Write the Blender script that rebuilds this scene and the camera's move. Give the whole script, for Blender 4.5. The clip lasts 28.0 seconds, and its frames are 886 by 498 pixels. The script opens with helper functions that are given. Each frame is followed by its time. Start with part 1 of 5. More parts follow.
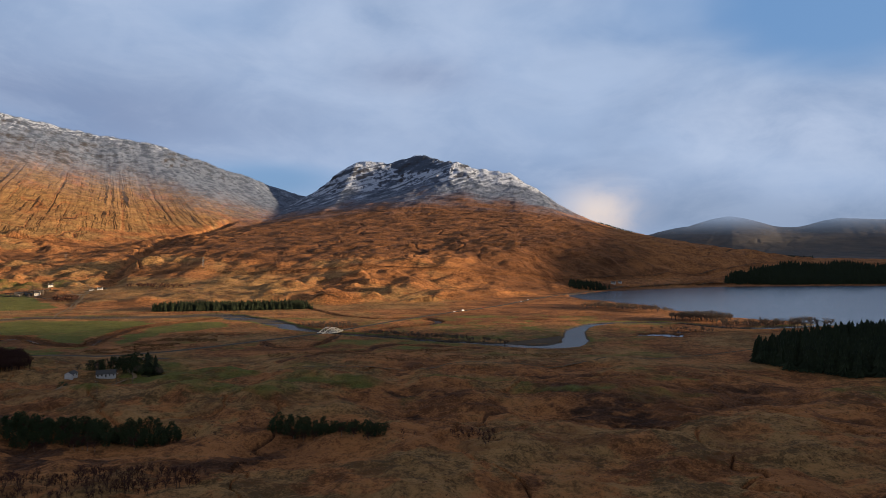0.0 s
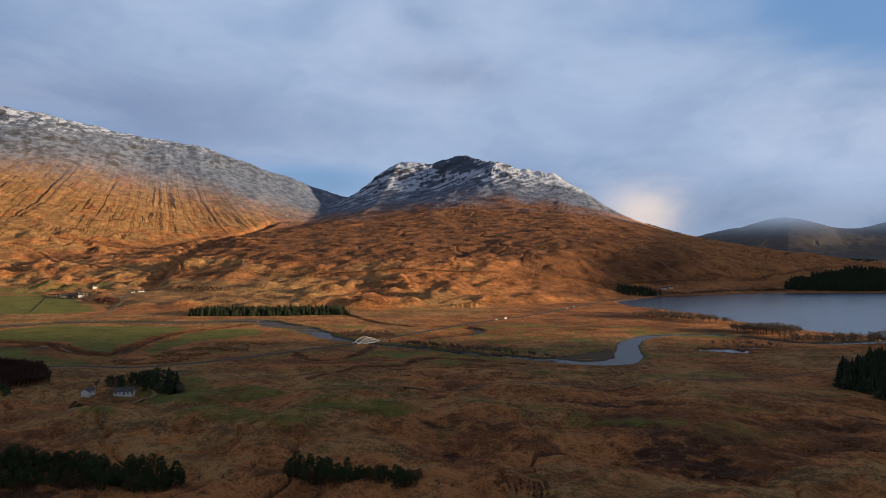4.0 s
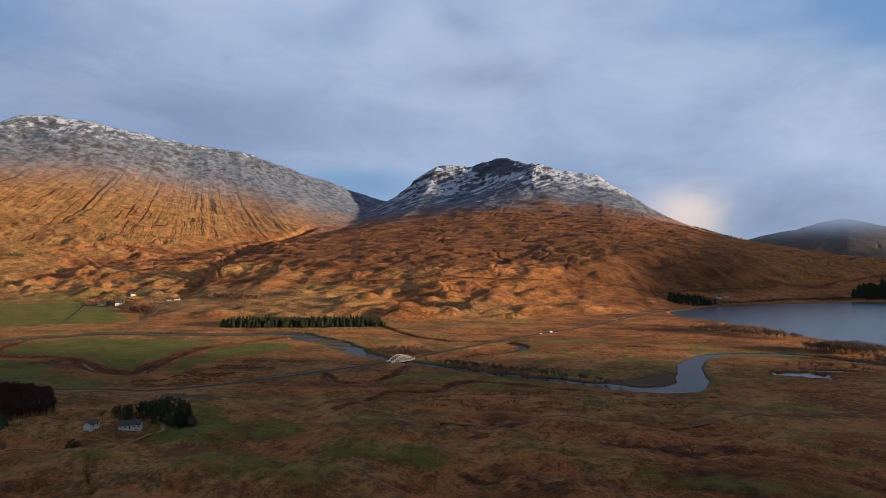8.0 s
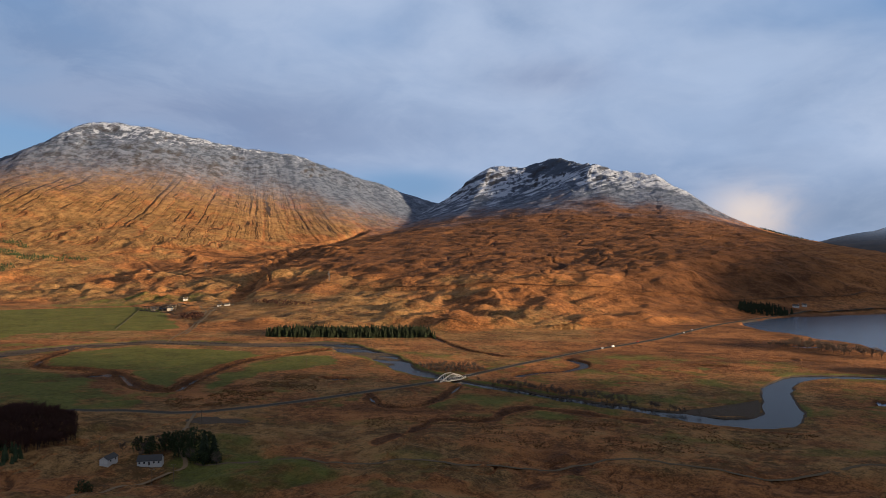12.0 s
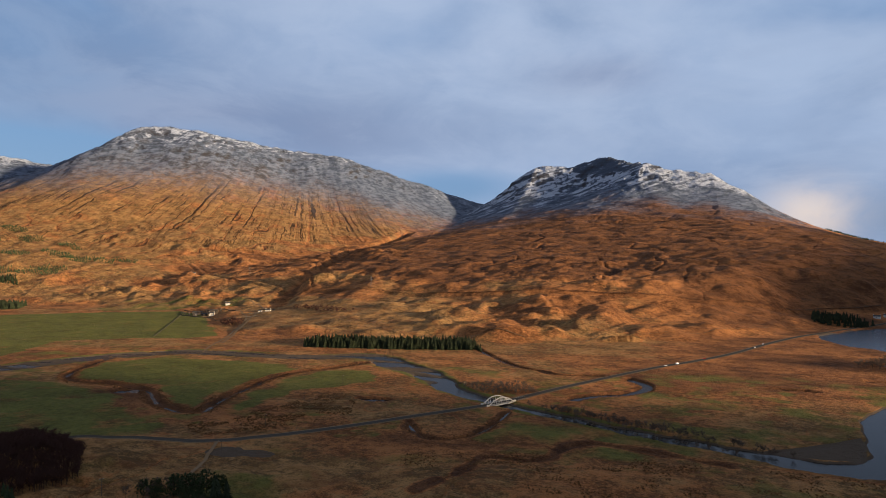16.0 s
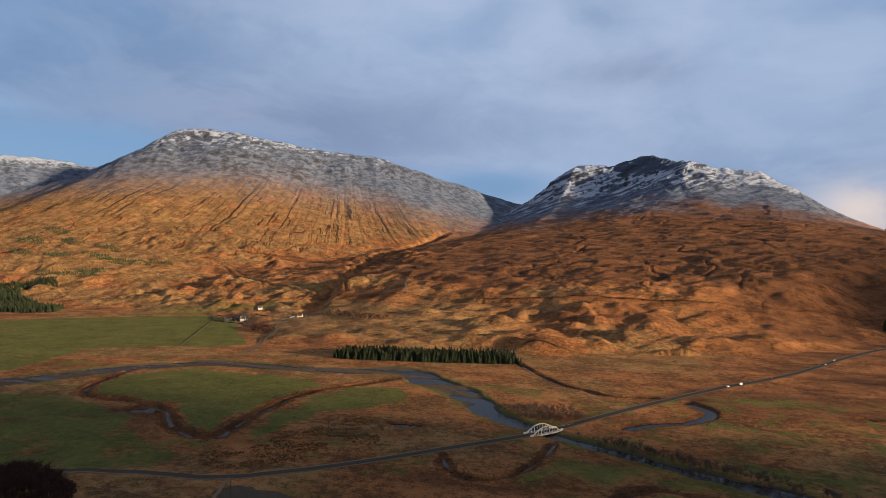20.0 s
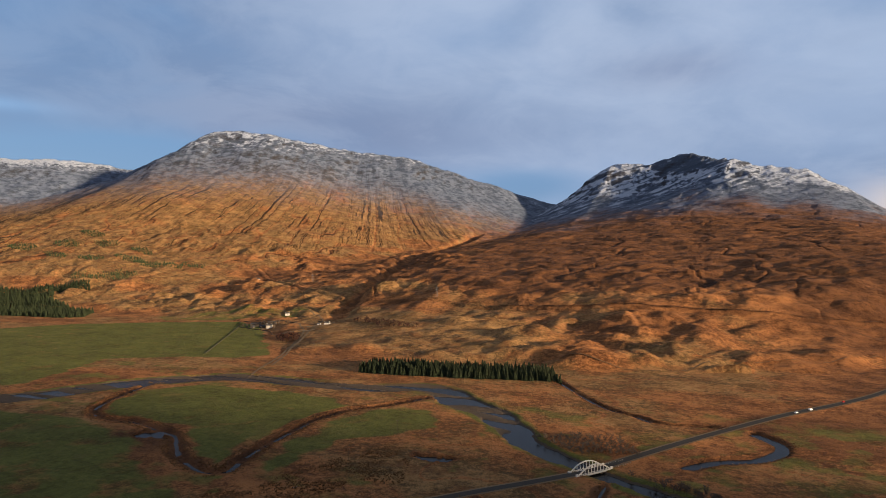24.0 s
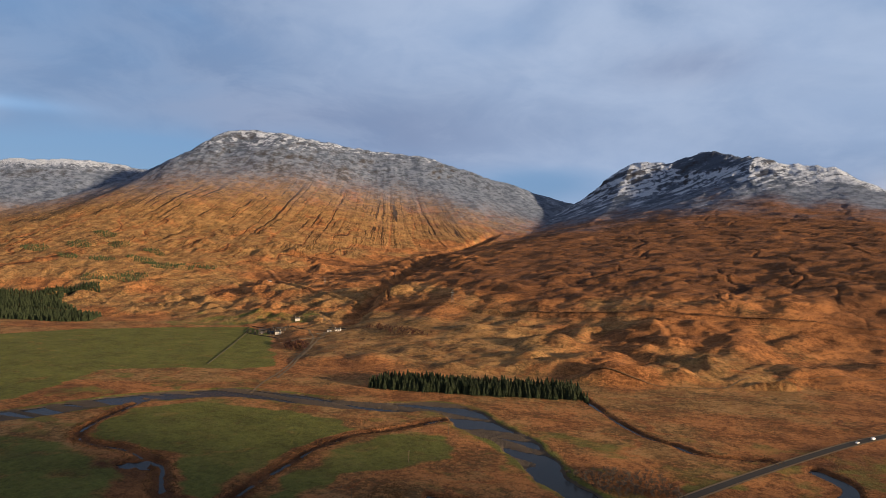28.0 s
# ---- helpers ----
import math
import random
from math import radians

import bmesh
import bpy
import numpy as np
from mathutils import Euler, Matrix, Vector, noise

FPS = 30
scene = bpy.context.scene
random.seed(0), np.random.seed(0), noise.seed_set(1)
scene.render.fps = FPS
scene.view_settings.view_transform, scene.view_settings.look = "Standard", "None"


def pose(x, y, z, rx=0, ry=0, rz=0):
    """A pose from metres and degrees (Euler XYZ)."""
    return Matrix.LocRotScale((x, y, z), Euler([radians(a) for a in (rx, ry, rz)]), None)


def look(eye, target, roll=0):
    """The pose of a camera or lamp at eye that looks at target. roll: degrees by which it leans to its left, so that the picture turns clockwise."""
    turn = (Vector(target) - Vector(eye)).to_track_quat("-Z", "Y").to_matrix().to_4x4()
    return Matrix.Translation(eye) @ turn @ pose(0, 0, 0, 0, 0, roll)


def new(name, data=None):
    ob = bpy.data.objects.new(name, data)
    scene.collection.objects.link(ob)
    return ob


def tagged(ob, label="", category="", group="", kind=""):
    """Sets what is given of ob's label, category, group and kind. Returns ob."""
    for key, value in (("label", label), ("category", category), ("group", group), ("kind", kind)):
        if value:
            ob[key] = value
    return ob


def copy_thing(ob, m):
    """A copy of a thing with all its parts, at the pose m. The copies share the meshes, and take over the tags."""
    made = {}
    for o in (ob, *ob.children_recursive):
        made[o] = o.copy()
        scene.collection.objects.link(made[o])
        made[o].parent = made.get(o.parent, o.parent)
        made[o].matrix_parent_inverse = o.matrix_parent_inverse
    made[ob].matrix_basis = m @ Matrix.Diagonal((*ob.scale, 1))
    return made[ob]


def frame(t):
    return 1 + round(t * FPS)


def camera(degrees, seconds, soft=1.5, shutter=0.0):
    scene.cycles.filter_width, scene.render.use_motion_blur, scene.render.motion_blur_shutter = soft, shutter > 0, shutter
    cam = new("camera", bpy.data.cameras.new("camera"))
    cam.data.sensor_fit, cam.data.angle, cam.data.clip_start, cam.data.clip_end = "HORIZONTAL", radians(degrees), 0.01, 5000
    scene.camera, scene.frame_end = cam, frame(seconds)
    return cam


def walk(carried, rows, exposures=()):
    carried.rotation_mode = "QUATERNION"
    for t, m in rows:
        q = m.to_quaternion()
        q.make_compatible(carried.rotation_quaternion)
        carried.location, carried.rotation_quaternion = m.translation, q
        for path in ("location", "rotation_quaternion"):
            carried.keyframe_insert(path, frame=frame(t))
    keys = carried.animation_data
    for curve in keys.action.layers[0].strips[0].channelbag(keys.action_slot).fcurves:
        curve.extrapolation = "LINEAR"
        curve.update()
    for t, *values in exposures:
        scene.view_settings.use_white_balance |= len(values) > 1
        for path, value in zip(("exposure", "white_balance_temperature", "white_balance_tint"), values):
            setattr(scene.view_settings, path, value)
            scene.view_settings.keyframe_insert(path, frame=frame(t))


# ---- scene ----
cam = camera(70.783, 28.0, soft=0.7)
# seconds, x, y, z, turn to the left from +y, pitch, lean
PATH = [
    (0, 0.00, 0.00, 107.75, 3.295, -0.136, -0.084),
    (1.5, -1.25, 14.05, 110.76, 5.104, -0.169, 0.056),
    (3, -1.99, 32.63, 112.73, 6.410, -0.157, 0.107),
    (5.5, -6.42, 67.52, 118.48, 8.269, -0.045, 0.025),
    (7, -9.32, 88.75, 121.85, 9.814, 0.055, -0.035),
    (8, -11.61, 102.87, 123.65, 10.736, 0.137, -0.037),
    (9.5, -14.43, 121.67, 127.29, 12.266, 0.206, -0.083),
    (11, -18.91, 141.85, 130.61, 14.207, 0.237, -0.061),
    (12.5, -24.47, 161.68, 134.04, 16.145, 0.240, -0.035),
    (14.5, -33.61, 188.76, 137.79, 18.348, 0.285, 0.037),
    (16, -40.32, 212.08, 141.84, 19.664, 0.281, 0.023),
    (17, -45.31, 225.65, 144.44, 20.377, 0.224, 0.025),
    (18.5, -53.36, 247.46, 147.15, 21.499, 0.233, 0.120),
    (20, -61.13, 266.68, 151.20, 23.028, 0.257, 0.064),
    (21.5, -69.30, 287.25, 154.76, 23.997, 0.230, 0.044),
    (23.5, -81.36, 314.55, 159.98, 25.714, 0.246, -0.001),
    (25, -90.74, 332.77, 163.60, 26.355, 0.209, -0.000),
    (26.5, -102.41, 353.04, 167.04, 26.914, 0.165, 0.097),
    (28, -111.82, 374.85, 170.46, 27.418, 0.130, 0.052),
]


def aim(x, y, z, turn, pitch, lean):
    way = Vector((-math.sin(radians(turn)) * math.cos(radians(pitch)), math.cos(radians(turn)) * math.cos(radians(pitch)), math.sin(radians(pitch))))
    return look((x, y, z), Vector((x, y, z)) + way * 100, lean)


walk(cam, [(t, aim(*row)) for t, *row in PATH], [(0, 1.15), (12, 1.13), (28, 1.08)])


# ---- world ----
SUN_SIDE, SUN_HEIGHT = 97.0, 7.0   # degrees clockwise from +y, degrees above the horizon


def link(nt, a, b):
    nt.links.new(a, b)


def node(nt, kind, **values):
    n = nt.nodes.new(kind)
    for key, value in values.items():
        if key in n.inputs:
            n.inputs[key].default_value = value
    return n


def math_node(nt, op, a, b=None, c=None):
    n = nt.nodes.new("ShaderNodeMath")
    n.operation = op
    for k, v in enumerate((a, b, c)):
        if v is None:
            continue
        if isinstance(v, (int, float)):
            n.inputs[k].default_value = v
        else:
            nt.links.new(v, n.inputs[k])
    return n.outputs[0]


def mix_col(nt, fac, a, b, blend="MIX"):
    n = nt.nodes.new("ShaderNodeMix")
    n.data_type, n.blend_type = "RGBA", blend
    for s, v in ((n.inputs[0], fac), (n.inputs[6], a), (n.inputs[7], b)):
        if isinstance(v, (int, float)):
            s.default_value = v
        elif isinstance(v, tuple):
            s.default_value = (*v[:3], 1)
        else:
            nt.links.new(v, s)
    return n.outputs[2]


def ramp(nt, fac, a, b):
    """0 below a, 1 above b, smooth between."""
    n = nt.nodes.new("ShaderNodeMapRange")
    n.interpolation_type = "SMOOTHSTEP"
    n.inputs[1].default_value, n.inputs[2].default_value = a, b
    nt.links.new(fac, n.inputs[0])
    return n.outputs[0]


def noise_tex(nt, vec, scale, detail=4.0, rough=0.55, distort=0.0):
    n = nt.nodes.new("ShaderNodeTexNoise")
    n.inputs["Scale"].default_value, n.inputs["Detail"].default_value = scale, detail
    n.inputs["Roughness"].default_value, n.inputs["Distortion"].default_value = rough, distort
    if vec is not None:
        nt.links.new(vec, n.inputs["Vector"])
    return n.outputs["Fac"]


def stretched(nt, vec, sx, sy, sz):
    n = nt.nodes.new("ShaderNodeMapping")
    n.inputs["Scale"].default_value = (sx, sy, sz)
    nt.links.new(vec, n.inputs["Vector"])
    return n.outputs[0]


def heading(turn, up):
    """The way to a part of the sky: degrees to the left of +y, degrees up."""
    return (-math.sin(radians(turn)) * math.cos(radians(up)), math.cos(radians(turn)) * math.cos(radians(up)), math.sin(radians(up)))


def build_sky():
    world = bpy.data.worlds.new("sky")
    scene.world = world
    world.use_nodes = True
    nt = world.node_tree
    nt.nodes.clear()
    out = nt.nodes.new("ShaderNodeOutputWorld")
    way = nt.nodes.new("ShaderNodeTexCoord").outputs["Generated"]
    sky = nt.nodes.new("ShaderNodeTexSky")
    sky.sky_type, sky.sun_disc = "NISHITA", False
    sky.sun_elevation, sky.sun_rotation = radians(SUN_HEIGHT), radians(SUN_SIDE)
    clear = node(nt, "ShaderNodeBackground", Strength=0.053)
    link(nt, mix_col(nt, 0.72, sky.outputs[0], (1.45, 3.0, 5.9)), clear.inputs["Color"])
    sep = nt.nodes.new("ShaderNodeSeparateXYZ")
    link(nt, way, sep.inputs[0])
    up = sep.outputs["Z"]

    def blob(turn, height, wide, high):
        """A soft patch of sky round a heading, that many degrees wide and high."""
        c = heading(turn, height)
        side = heading(turn - 90, 0)
        d = nt.nodes.new("ShaderNodeVectorMath")
        d.operation = "DOT_PRODUCT"
        d.inputs[1].default_value = side
        link(nt, way, d.inputs[0])
        a = math_node(nt, "DIVIDE", d.outputs["Value"], math.sin(radians(wide)))
        b = math_node(nt, "DIVIDE", math_node(nt, "SUBTRACT", up, c[2]), math.sin(radians(high)))
        r = math_node(nt, "ADD", math_node(nt, "MULTIPLY", a, a), math_node(nt, "MULTIPLY", b, b))
        front = nt.nodes.new("ShaderNodeVectorMath")
        front.operation = "DOT_PRODUCT"
        front.inputs[1].default_value = c
        link(nt, way, front.inputs[0])
        return math_node(nt, "MULTIPLY", math_node(nt, "EXPONENT", math_node(nt, "MULTIPLY", r, -1.0)), ramp(nt, front.outputs["Value"], 0.0, 0.3))

    wide = stretched(nt, way, 1.0, 1.0, 2.6)
    billow = noise_tex(nt, wide, 2.6, 4.5, 0.48, 0.4)
    soft = noise_tex(nt, wide, 1.6, 3.0, 0.5, 0.3)
    fine = noise_tex(nt, stretched(nt, way, 1.0, 1.0, 2.0), 9.0, 5.0, 0.6, 0.4)
    # cloud cover: a broad grey sheet with a blue gap low over the saddle and on either hand
    cover = math_node(nt, "ADD", math_node(nt, "MULTIPLY", soft, 0.9), math_node(nt, "MULTIPLY", billow, 0.7))
    cover = math_node(nt, "ADD", cover, math_node(nt, "MULTIPLY", blob(12, 11, 22, 5), 0.5))
    cover = math_node(nt, "ADD", cover, math_node(nt, "MULTIPLY", blob(-24, 7, 13, 6), 0.55))
    cover = math_node(nt, "SUBTRACT", cover, math_node(nt, "MULTIPLY", blob(19, 6.2, 9, 2.4), 0.55))
    cover = math_node(nt, "SUBTRACT", cover, math_node(nt, "MULTIPLY", blob(52, 6.5, 16, 2.6), 0.6))
    cover = math_node(nt, "SUBTRACT", cover, math_node(nt, "MULTIPLY", blob(-28, 18, 9, 6), 0.5))
    cover = math_node(nt, "ADD", cover, math_node(nt, "MULTIPLY", ramp(nt, up, 0.3, 0.6), 0.6))
    mask = ramp(nt, cover, 0.52, 1.0)
    # cloud tone: pale in mid sky, lavender grey below, dark overhead
    tone = mix_col(nt, ramp(nt, billow, 0.3, 0.72), (0.135, 0.192, 0.300), (0.196, 0.260, 0.378))
    pale = math_node(nt, "ADD", math_node(nt, "ADD", math_node(nt, "MULTIPLY", blob(7, 17, 13, 8), 0.5), math_node(nt, "MULTIPLY", blob(29, 19, 11, 6), 0.45)), math_node(nt, "MULTIPLY", blob(-26, 9, 13, 5), 0.8))
    tone = mix_col(nt, math_node(nt, "MULTIPLY", pale, ramp(nt, fine, 0.05, 0.75)), tone, (0.280, 0.330, 0.430))
    dark = math_node(nt, "ADD", math_node(nt, "MULTIPLY", blob(38, 10.5, 20, 3.6), 0.6), math_node(nt, "MULTIPLY", blob(5.5, 15.3, 5.5, 1.7), 0.45))
    tone = mix_col(nt, math_node(nt, "MULTIPLY", blob(55, 18, 16, 12), 0.95), tone, (0.105, 0.152, 0.250))
    tone = mix_col(nt, dark, tone, (0.120, 0.148, 0.235))
    tone = mix_col(nt, math_node(nt, "MULTIPLY", math_node(nt, "MULTIPLY", blob(-10.8, 2.8, 3.6, 2.3), ramp(nt, fine, 0.15, 0.6)), 0.98), tone, (0.50, 0.41, 0.35))
    tone = mix_col(nt, math_node(nt, "MULTIPLY", blob(-19.0, 3.0, 4.6, 2.4), 0.8), tone, (0.125, 0.170, 0.255))
    tone = mix_col(nt, math_node(nt, "MULTIPLY", blob(63, 11.0, 5.0, 0.5), 0.6), tone, (0.22, 0.36, 0.56))
    tone = mix_col(nt, math_node(nt, "MULTIPLY", blob(-30, 2.0, 14, 2.0), 0.85), tone, (0.110, 0.150, 0.225))
    tone = mix_col(nt, ramp(nt, up, 0.36, 0.75), tone, (0.165, 0.148, 0.135))
    ragged = noise_tex(nt, stretched(nt, way, 1.0, 1.0, 2.2), 5.5, 6.0, 0.62, 0.5)
    tone = mix_col(nt, math_node(nt, "MULTIPLY", ramp(nt, ragged, 0.38, 0.64), 0.22), tone, (0.285, 0.335, 0.430))
    clouds = node(nt, "ShaderNodeBackground", Strength=0.83)
    link(nt, tone, clouds.inputs["Color"])
    both = nt.nodes.new("ShaderNodeMixShader")
    link(nt, mask, both.inputs[0])
    link(nt, clear.outputs[0], both.inputs[1])
    link(nt, clouds.outputs[0], both.inputs[2])
    link(nt, both.outputs[0], out.inputs["Surface"])


build_sky()
sun_data = bpy.data.lights.new("sun", "SUN")
sun_data.energy, sun_data.angle, sun_data.color = 5.0, radians(2.4), (1.0, 0.71, 0.43)
sun = new("sun", sun_data)
sun_way = Vector((math.sin(radians(SUN_SIDE)) * math.cos(radians(SUN_HEIGHT)), math.cos(radians(SUN_SIDE)) * math.cos(radians(SUN_HEIGHT)), math.sin(radians(SUN_HEIGHT))))
sun.matrix_world = look(sun_way * 500, (0, 0, 0))


# ---- materials ----
def material(name):
    m = bpy.data.materials.new(name)
    m.use_nodes = True
    nt = m.node_tree
    b = nt.nodes["Principled BSDF"]
    return m, nt, b


def bump(nt, b, height, strength, distance):
    n = nt.nodes.new("ShaderNodeBump")
    n.inputs["Strength"].default_value, n.inputs["Distance"].default_value = strength, distance
    link(nt, height, n.inputs["Height"])
    link(nt, n.outputs[0], b.inputs["Normal"])


def plain_material(name, colour, rough=0.8, metal=0.0, vary=0.25, scale=3.0, rel=0.0):
    m, nt, b = material(name)
    co = nt.nodes.new("ShaderNodeTexCoord").outputs["Object"]
    n = noise_tex(nt, co, scale, 5.0, 0.6)
    info = nt.nodes.new("ShaderNodeObjectInfo").outputs["Random"]
    v = math_node(nt, "ADD", math_node(nt, "MULTIPLY", n, 0.7), math_node(nt, "MULTIPLY", info, 0.3))
    lo = tuple(c * (1 - vary) for c in colour)
    hi = tuple(min(1, c * (1 + vary)) for c in colour)
    link(nt, mix_col(nt, v, lo, hi), b.inputs["Base Color"])
    b.inputs["Roughness"].default_value, b.inputs["Metallic"].default_value = rough, metal
    if rough >= 0.9:
        b.inputs["Specular IOR Level"].default_value = 0.1
    if rel:
        bump(nt, b, n, rel, 0.05)
    return m


def land_material(name):
    """Moor grass, heather, pasture, stones, snow and gravel, told apart by the cover of the land. Cloud shade is put
    into the stone and snow colours.
    """
    m, nt, b = material(name)
    co = nt.nodes.new("ShaderNodeTexCoord").outputs["Object"]
    at = nt.nodes.new("ShaderNodeAttribute")
    at.attribute_name = "cover"
    sep = nt.nodes.new("ShaderNodeSeparateColor")
    link(nt, at.outputs["Color"], sep.inputs[0])
    green, heath_shade, snow, bare = sep.outputs[0], sep.outputs[1], sep.outputs[2], at.outputs["Alpha"]
    big = noise_tex(nt, co, 0.006, 5.0, 0.6, 0.4)
    mid = noise_tex(nt, co, 0.035, 5.0, 0.62, 0.3)
    small = noise_tex(nt, co, 0.16, 5.0, 0.72)
    tuft = noise_tex(nt, co, 0.75, 4.0, 0.7)
    fine = math_node(nt, "ADD", math_node(nt, "MULTIPLY", small, 0.55), math_node(nt, "MULTIPLY", tuft, 0.45))
    patch = noise_tex(nt, stretched(nt, co, 0.75, 1.0, 1.0), 0.022, 9.0, 0.80, 0.25)
    grain = math_node(nt, "ADD", math_node(nt, "MULTIPLY", fine, 0.55), math_node(nt, "MULTIPLY", patch, 0.45))
    grass = mix_col(nt, ramp(nt, grain, 0.435, 0.565), (0.100, 0.063, 0.028), (0.370, 0.216, 0.090))
    grass = mix_col(nt, math_node(nt, "MULTIPLY", ramp(nt, mid, 0.42, 0.68), 0.55), grass, (0.170, 0.066, 0.026))
    moss = math_node(nt, "MULTIPLY", ramp(nt, big, 0.5, 0.72), ramp(nt, mid, 0.40, 0.62))
    grass = mix_col(nt, math_node(nt, "MULTIPLY", moss, 0.32), grass, (0.150, 0.125, 0.038))
    # dark heather, which also stands in for shade where the cover asks
    dark = mix_col(nt, ramp(nt, grain, 0.43, 0.59), (0.028, 0.015, 0.010), (0.125, 0.058, 0.030))
    russet = mix_col(nt, ramp(nt, grain, 0.43, 0.575), (0.118, 0.049, 0.020), (0.410, 0.182, 0.070))
    wild = math_node(nt, "ADD", heath_shade, math_node(nt, "MULTIPLY", math_node(nt, "SUBTRACT", small, 0.5), 0.6))
    col = mix_col(nt, ramp(nt, wild, 0.1, 0.5), grass, russet)
    col = mix_col(nt, ramp(nt, wild, 0.5, 1.0), col, dark)
    field = mix_col(nt, ramp(nt, grain, 0.38, 0.62), (0.064, 0.072, 0.018), (0.165, 0.172, 0.045))
    field = mix_col(nt, math_node(nt, "MULTIPLY", ramp(nt, mid, 0.5, 0.72), 0.4), field, (0.165, 0.130, 0.045))
    tussock = math_node(nt, "MULTIPLY", ramp(nt, small, 0.58, 0.75), 0.25)
    field = mix_col(nt, tussock, field, (0.10, 0.060, 0.022))
    col = mix_col(nt, ramp(nt, math_node(nt, "ADD", green, math_node(nt, "MULTIPLY", math_node(nt, "SUBTRACT", mid, 0.5), 0.8)), 0.22, 0.72), col, field)
    gravel = mix_col(nt, grain, (0.060, 0.048, 0.038), (0.130, 0.104, 0.082))
    col = mix_col(nt, ramp(nt, math_node(nt, "ADD", bare, math_node(nt, "MULTIPLY", math_node(nt, "SUBTRACT", small, 0.5), 0.4)), 0.4, 0.6), col, gravel)
    # burns cut straight down the steep grass, as near-black lines and dents
    flow = nt.nodes.new("ShaderNodeAttribute")
    flow.attribute_name = "flow"
    run = nt.nodes.new("ShaderNodeSeparateXYZ")
    link(nt, flow.outputs["Vector"], run.inputs[0])
    wander = math_node(nt, "MULTIPLY", math_node(nt, "SUBTRACT", noise_tex(nt, co, 0.012, 3.0, 0.6), 0.5), 34.0)
    across = math_node(nt, "ADD", run.outputs["X"], wander)
    cut = None
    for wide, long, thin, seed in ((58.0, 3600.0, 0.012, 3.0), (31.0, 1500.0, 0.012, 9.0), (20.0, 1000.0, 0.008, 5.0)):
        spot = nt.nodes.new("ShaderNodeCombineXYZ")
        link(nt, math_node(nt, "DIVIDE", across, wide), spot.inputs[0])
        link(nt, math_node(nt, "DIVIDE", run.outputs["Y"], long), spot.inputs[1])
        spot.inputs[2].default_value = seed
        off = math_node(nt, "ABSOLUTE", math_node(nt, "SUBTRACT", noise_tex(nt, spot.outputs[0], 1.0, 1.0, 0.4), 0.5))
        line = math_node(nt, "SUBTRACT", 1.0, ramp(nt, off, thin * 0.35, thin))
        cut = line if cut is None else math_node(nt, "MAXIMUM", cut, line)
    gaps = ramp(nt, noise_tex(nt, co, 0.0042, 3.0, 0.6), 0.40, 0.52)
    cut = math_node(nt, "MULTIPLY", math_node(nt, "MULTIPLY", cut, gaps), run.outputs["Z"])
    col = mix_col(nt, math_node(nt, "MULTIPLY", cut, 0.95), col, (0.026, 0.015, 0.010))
    # thin snow, blown off the crags; cloud shade is put into its grey-blue tones
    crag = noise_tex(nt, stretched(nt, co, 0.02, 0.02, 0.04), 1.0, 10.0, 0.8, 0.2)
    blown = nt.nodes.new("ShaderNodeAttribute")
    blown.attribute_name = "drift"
    shaded_scree = mix_col(nt, ramp(nt, math_node(nt, "ADD", crag, math_node(nt, "MULTIPLY", blown.outputs["Fac"], 0.3)), 0.42, 0.58), (0.056, 0.078, 0.122), (0.142, 0.178, 0.258))
    col = mix_col(nt, ramp(nt, math_node(nt, "ADD", snow, math_node(nt, "MULTIPLY", math_node(nt, "SUBTRACT", mid, 0.5), 0.30)), 0.02, 0.62), col, shaded_scree)
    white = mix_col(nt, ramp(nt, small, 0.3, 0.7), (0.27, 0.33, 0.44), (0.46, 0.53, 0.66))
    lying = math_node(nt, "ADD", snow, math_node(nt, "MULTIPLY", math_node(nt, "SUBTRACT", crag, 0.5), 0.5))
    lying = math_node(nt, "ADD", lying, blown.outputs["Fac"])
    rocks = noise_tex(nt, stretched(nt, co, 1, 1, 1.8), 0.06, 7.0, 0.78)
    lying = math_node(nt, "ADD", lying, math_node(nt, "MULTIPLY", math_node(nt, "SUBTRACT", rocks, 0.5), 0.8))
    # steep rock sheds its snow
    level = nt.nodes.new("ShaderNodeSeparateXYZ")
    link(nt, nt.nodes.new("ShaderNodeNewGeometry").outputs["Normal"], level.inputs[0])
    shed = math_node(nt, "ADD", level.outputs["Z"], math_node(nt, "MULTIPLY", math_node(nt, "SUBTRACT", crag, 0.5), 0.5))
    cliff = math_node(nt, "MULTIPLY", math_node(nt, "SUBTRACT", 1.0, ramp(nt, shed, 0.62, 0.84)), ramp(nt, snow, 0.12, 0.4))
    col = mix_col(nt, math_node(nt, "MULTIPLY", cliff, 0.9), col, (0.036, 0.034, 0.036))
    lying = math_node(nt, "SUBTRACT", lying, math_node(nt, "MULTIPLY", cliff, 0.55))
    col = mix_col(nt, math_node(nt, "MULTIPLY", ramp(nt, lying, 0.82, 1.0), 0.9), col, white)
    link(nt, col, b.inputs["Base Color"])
    b.inputs["Roughness"].default_value = 0.95
    b.inputs["Specular IOR Level"].default_value = 0.12
    relief = math_node(nt, "ADD", math_node(nt, "MULTIPLY", small, 1.5), math_node(nt, "MULTIPLY", tuft, 0.5))
    relief = math_node(nt, "ADD", relief, math_node(nt, "MULTIPLY", noise_tex(nt, co, 0.05, 4.0, 0.6), 1.5))
    relief = math_node(nt, "ADD", relief, math_node(nt, "MULTIPLY", patch, 1.6))
    relief = math_node(nt, "SUBTRACT", relief, math_node(nt, "MULTIPLY", cut, 2.0))
    bump(nt, b, relief, 1.0, 2.6)
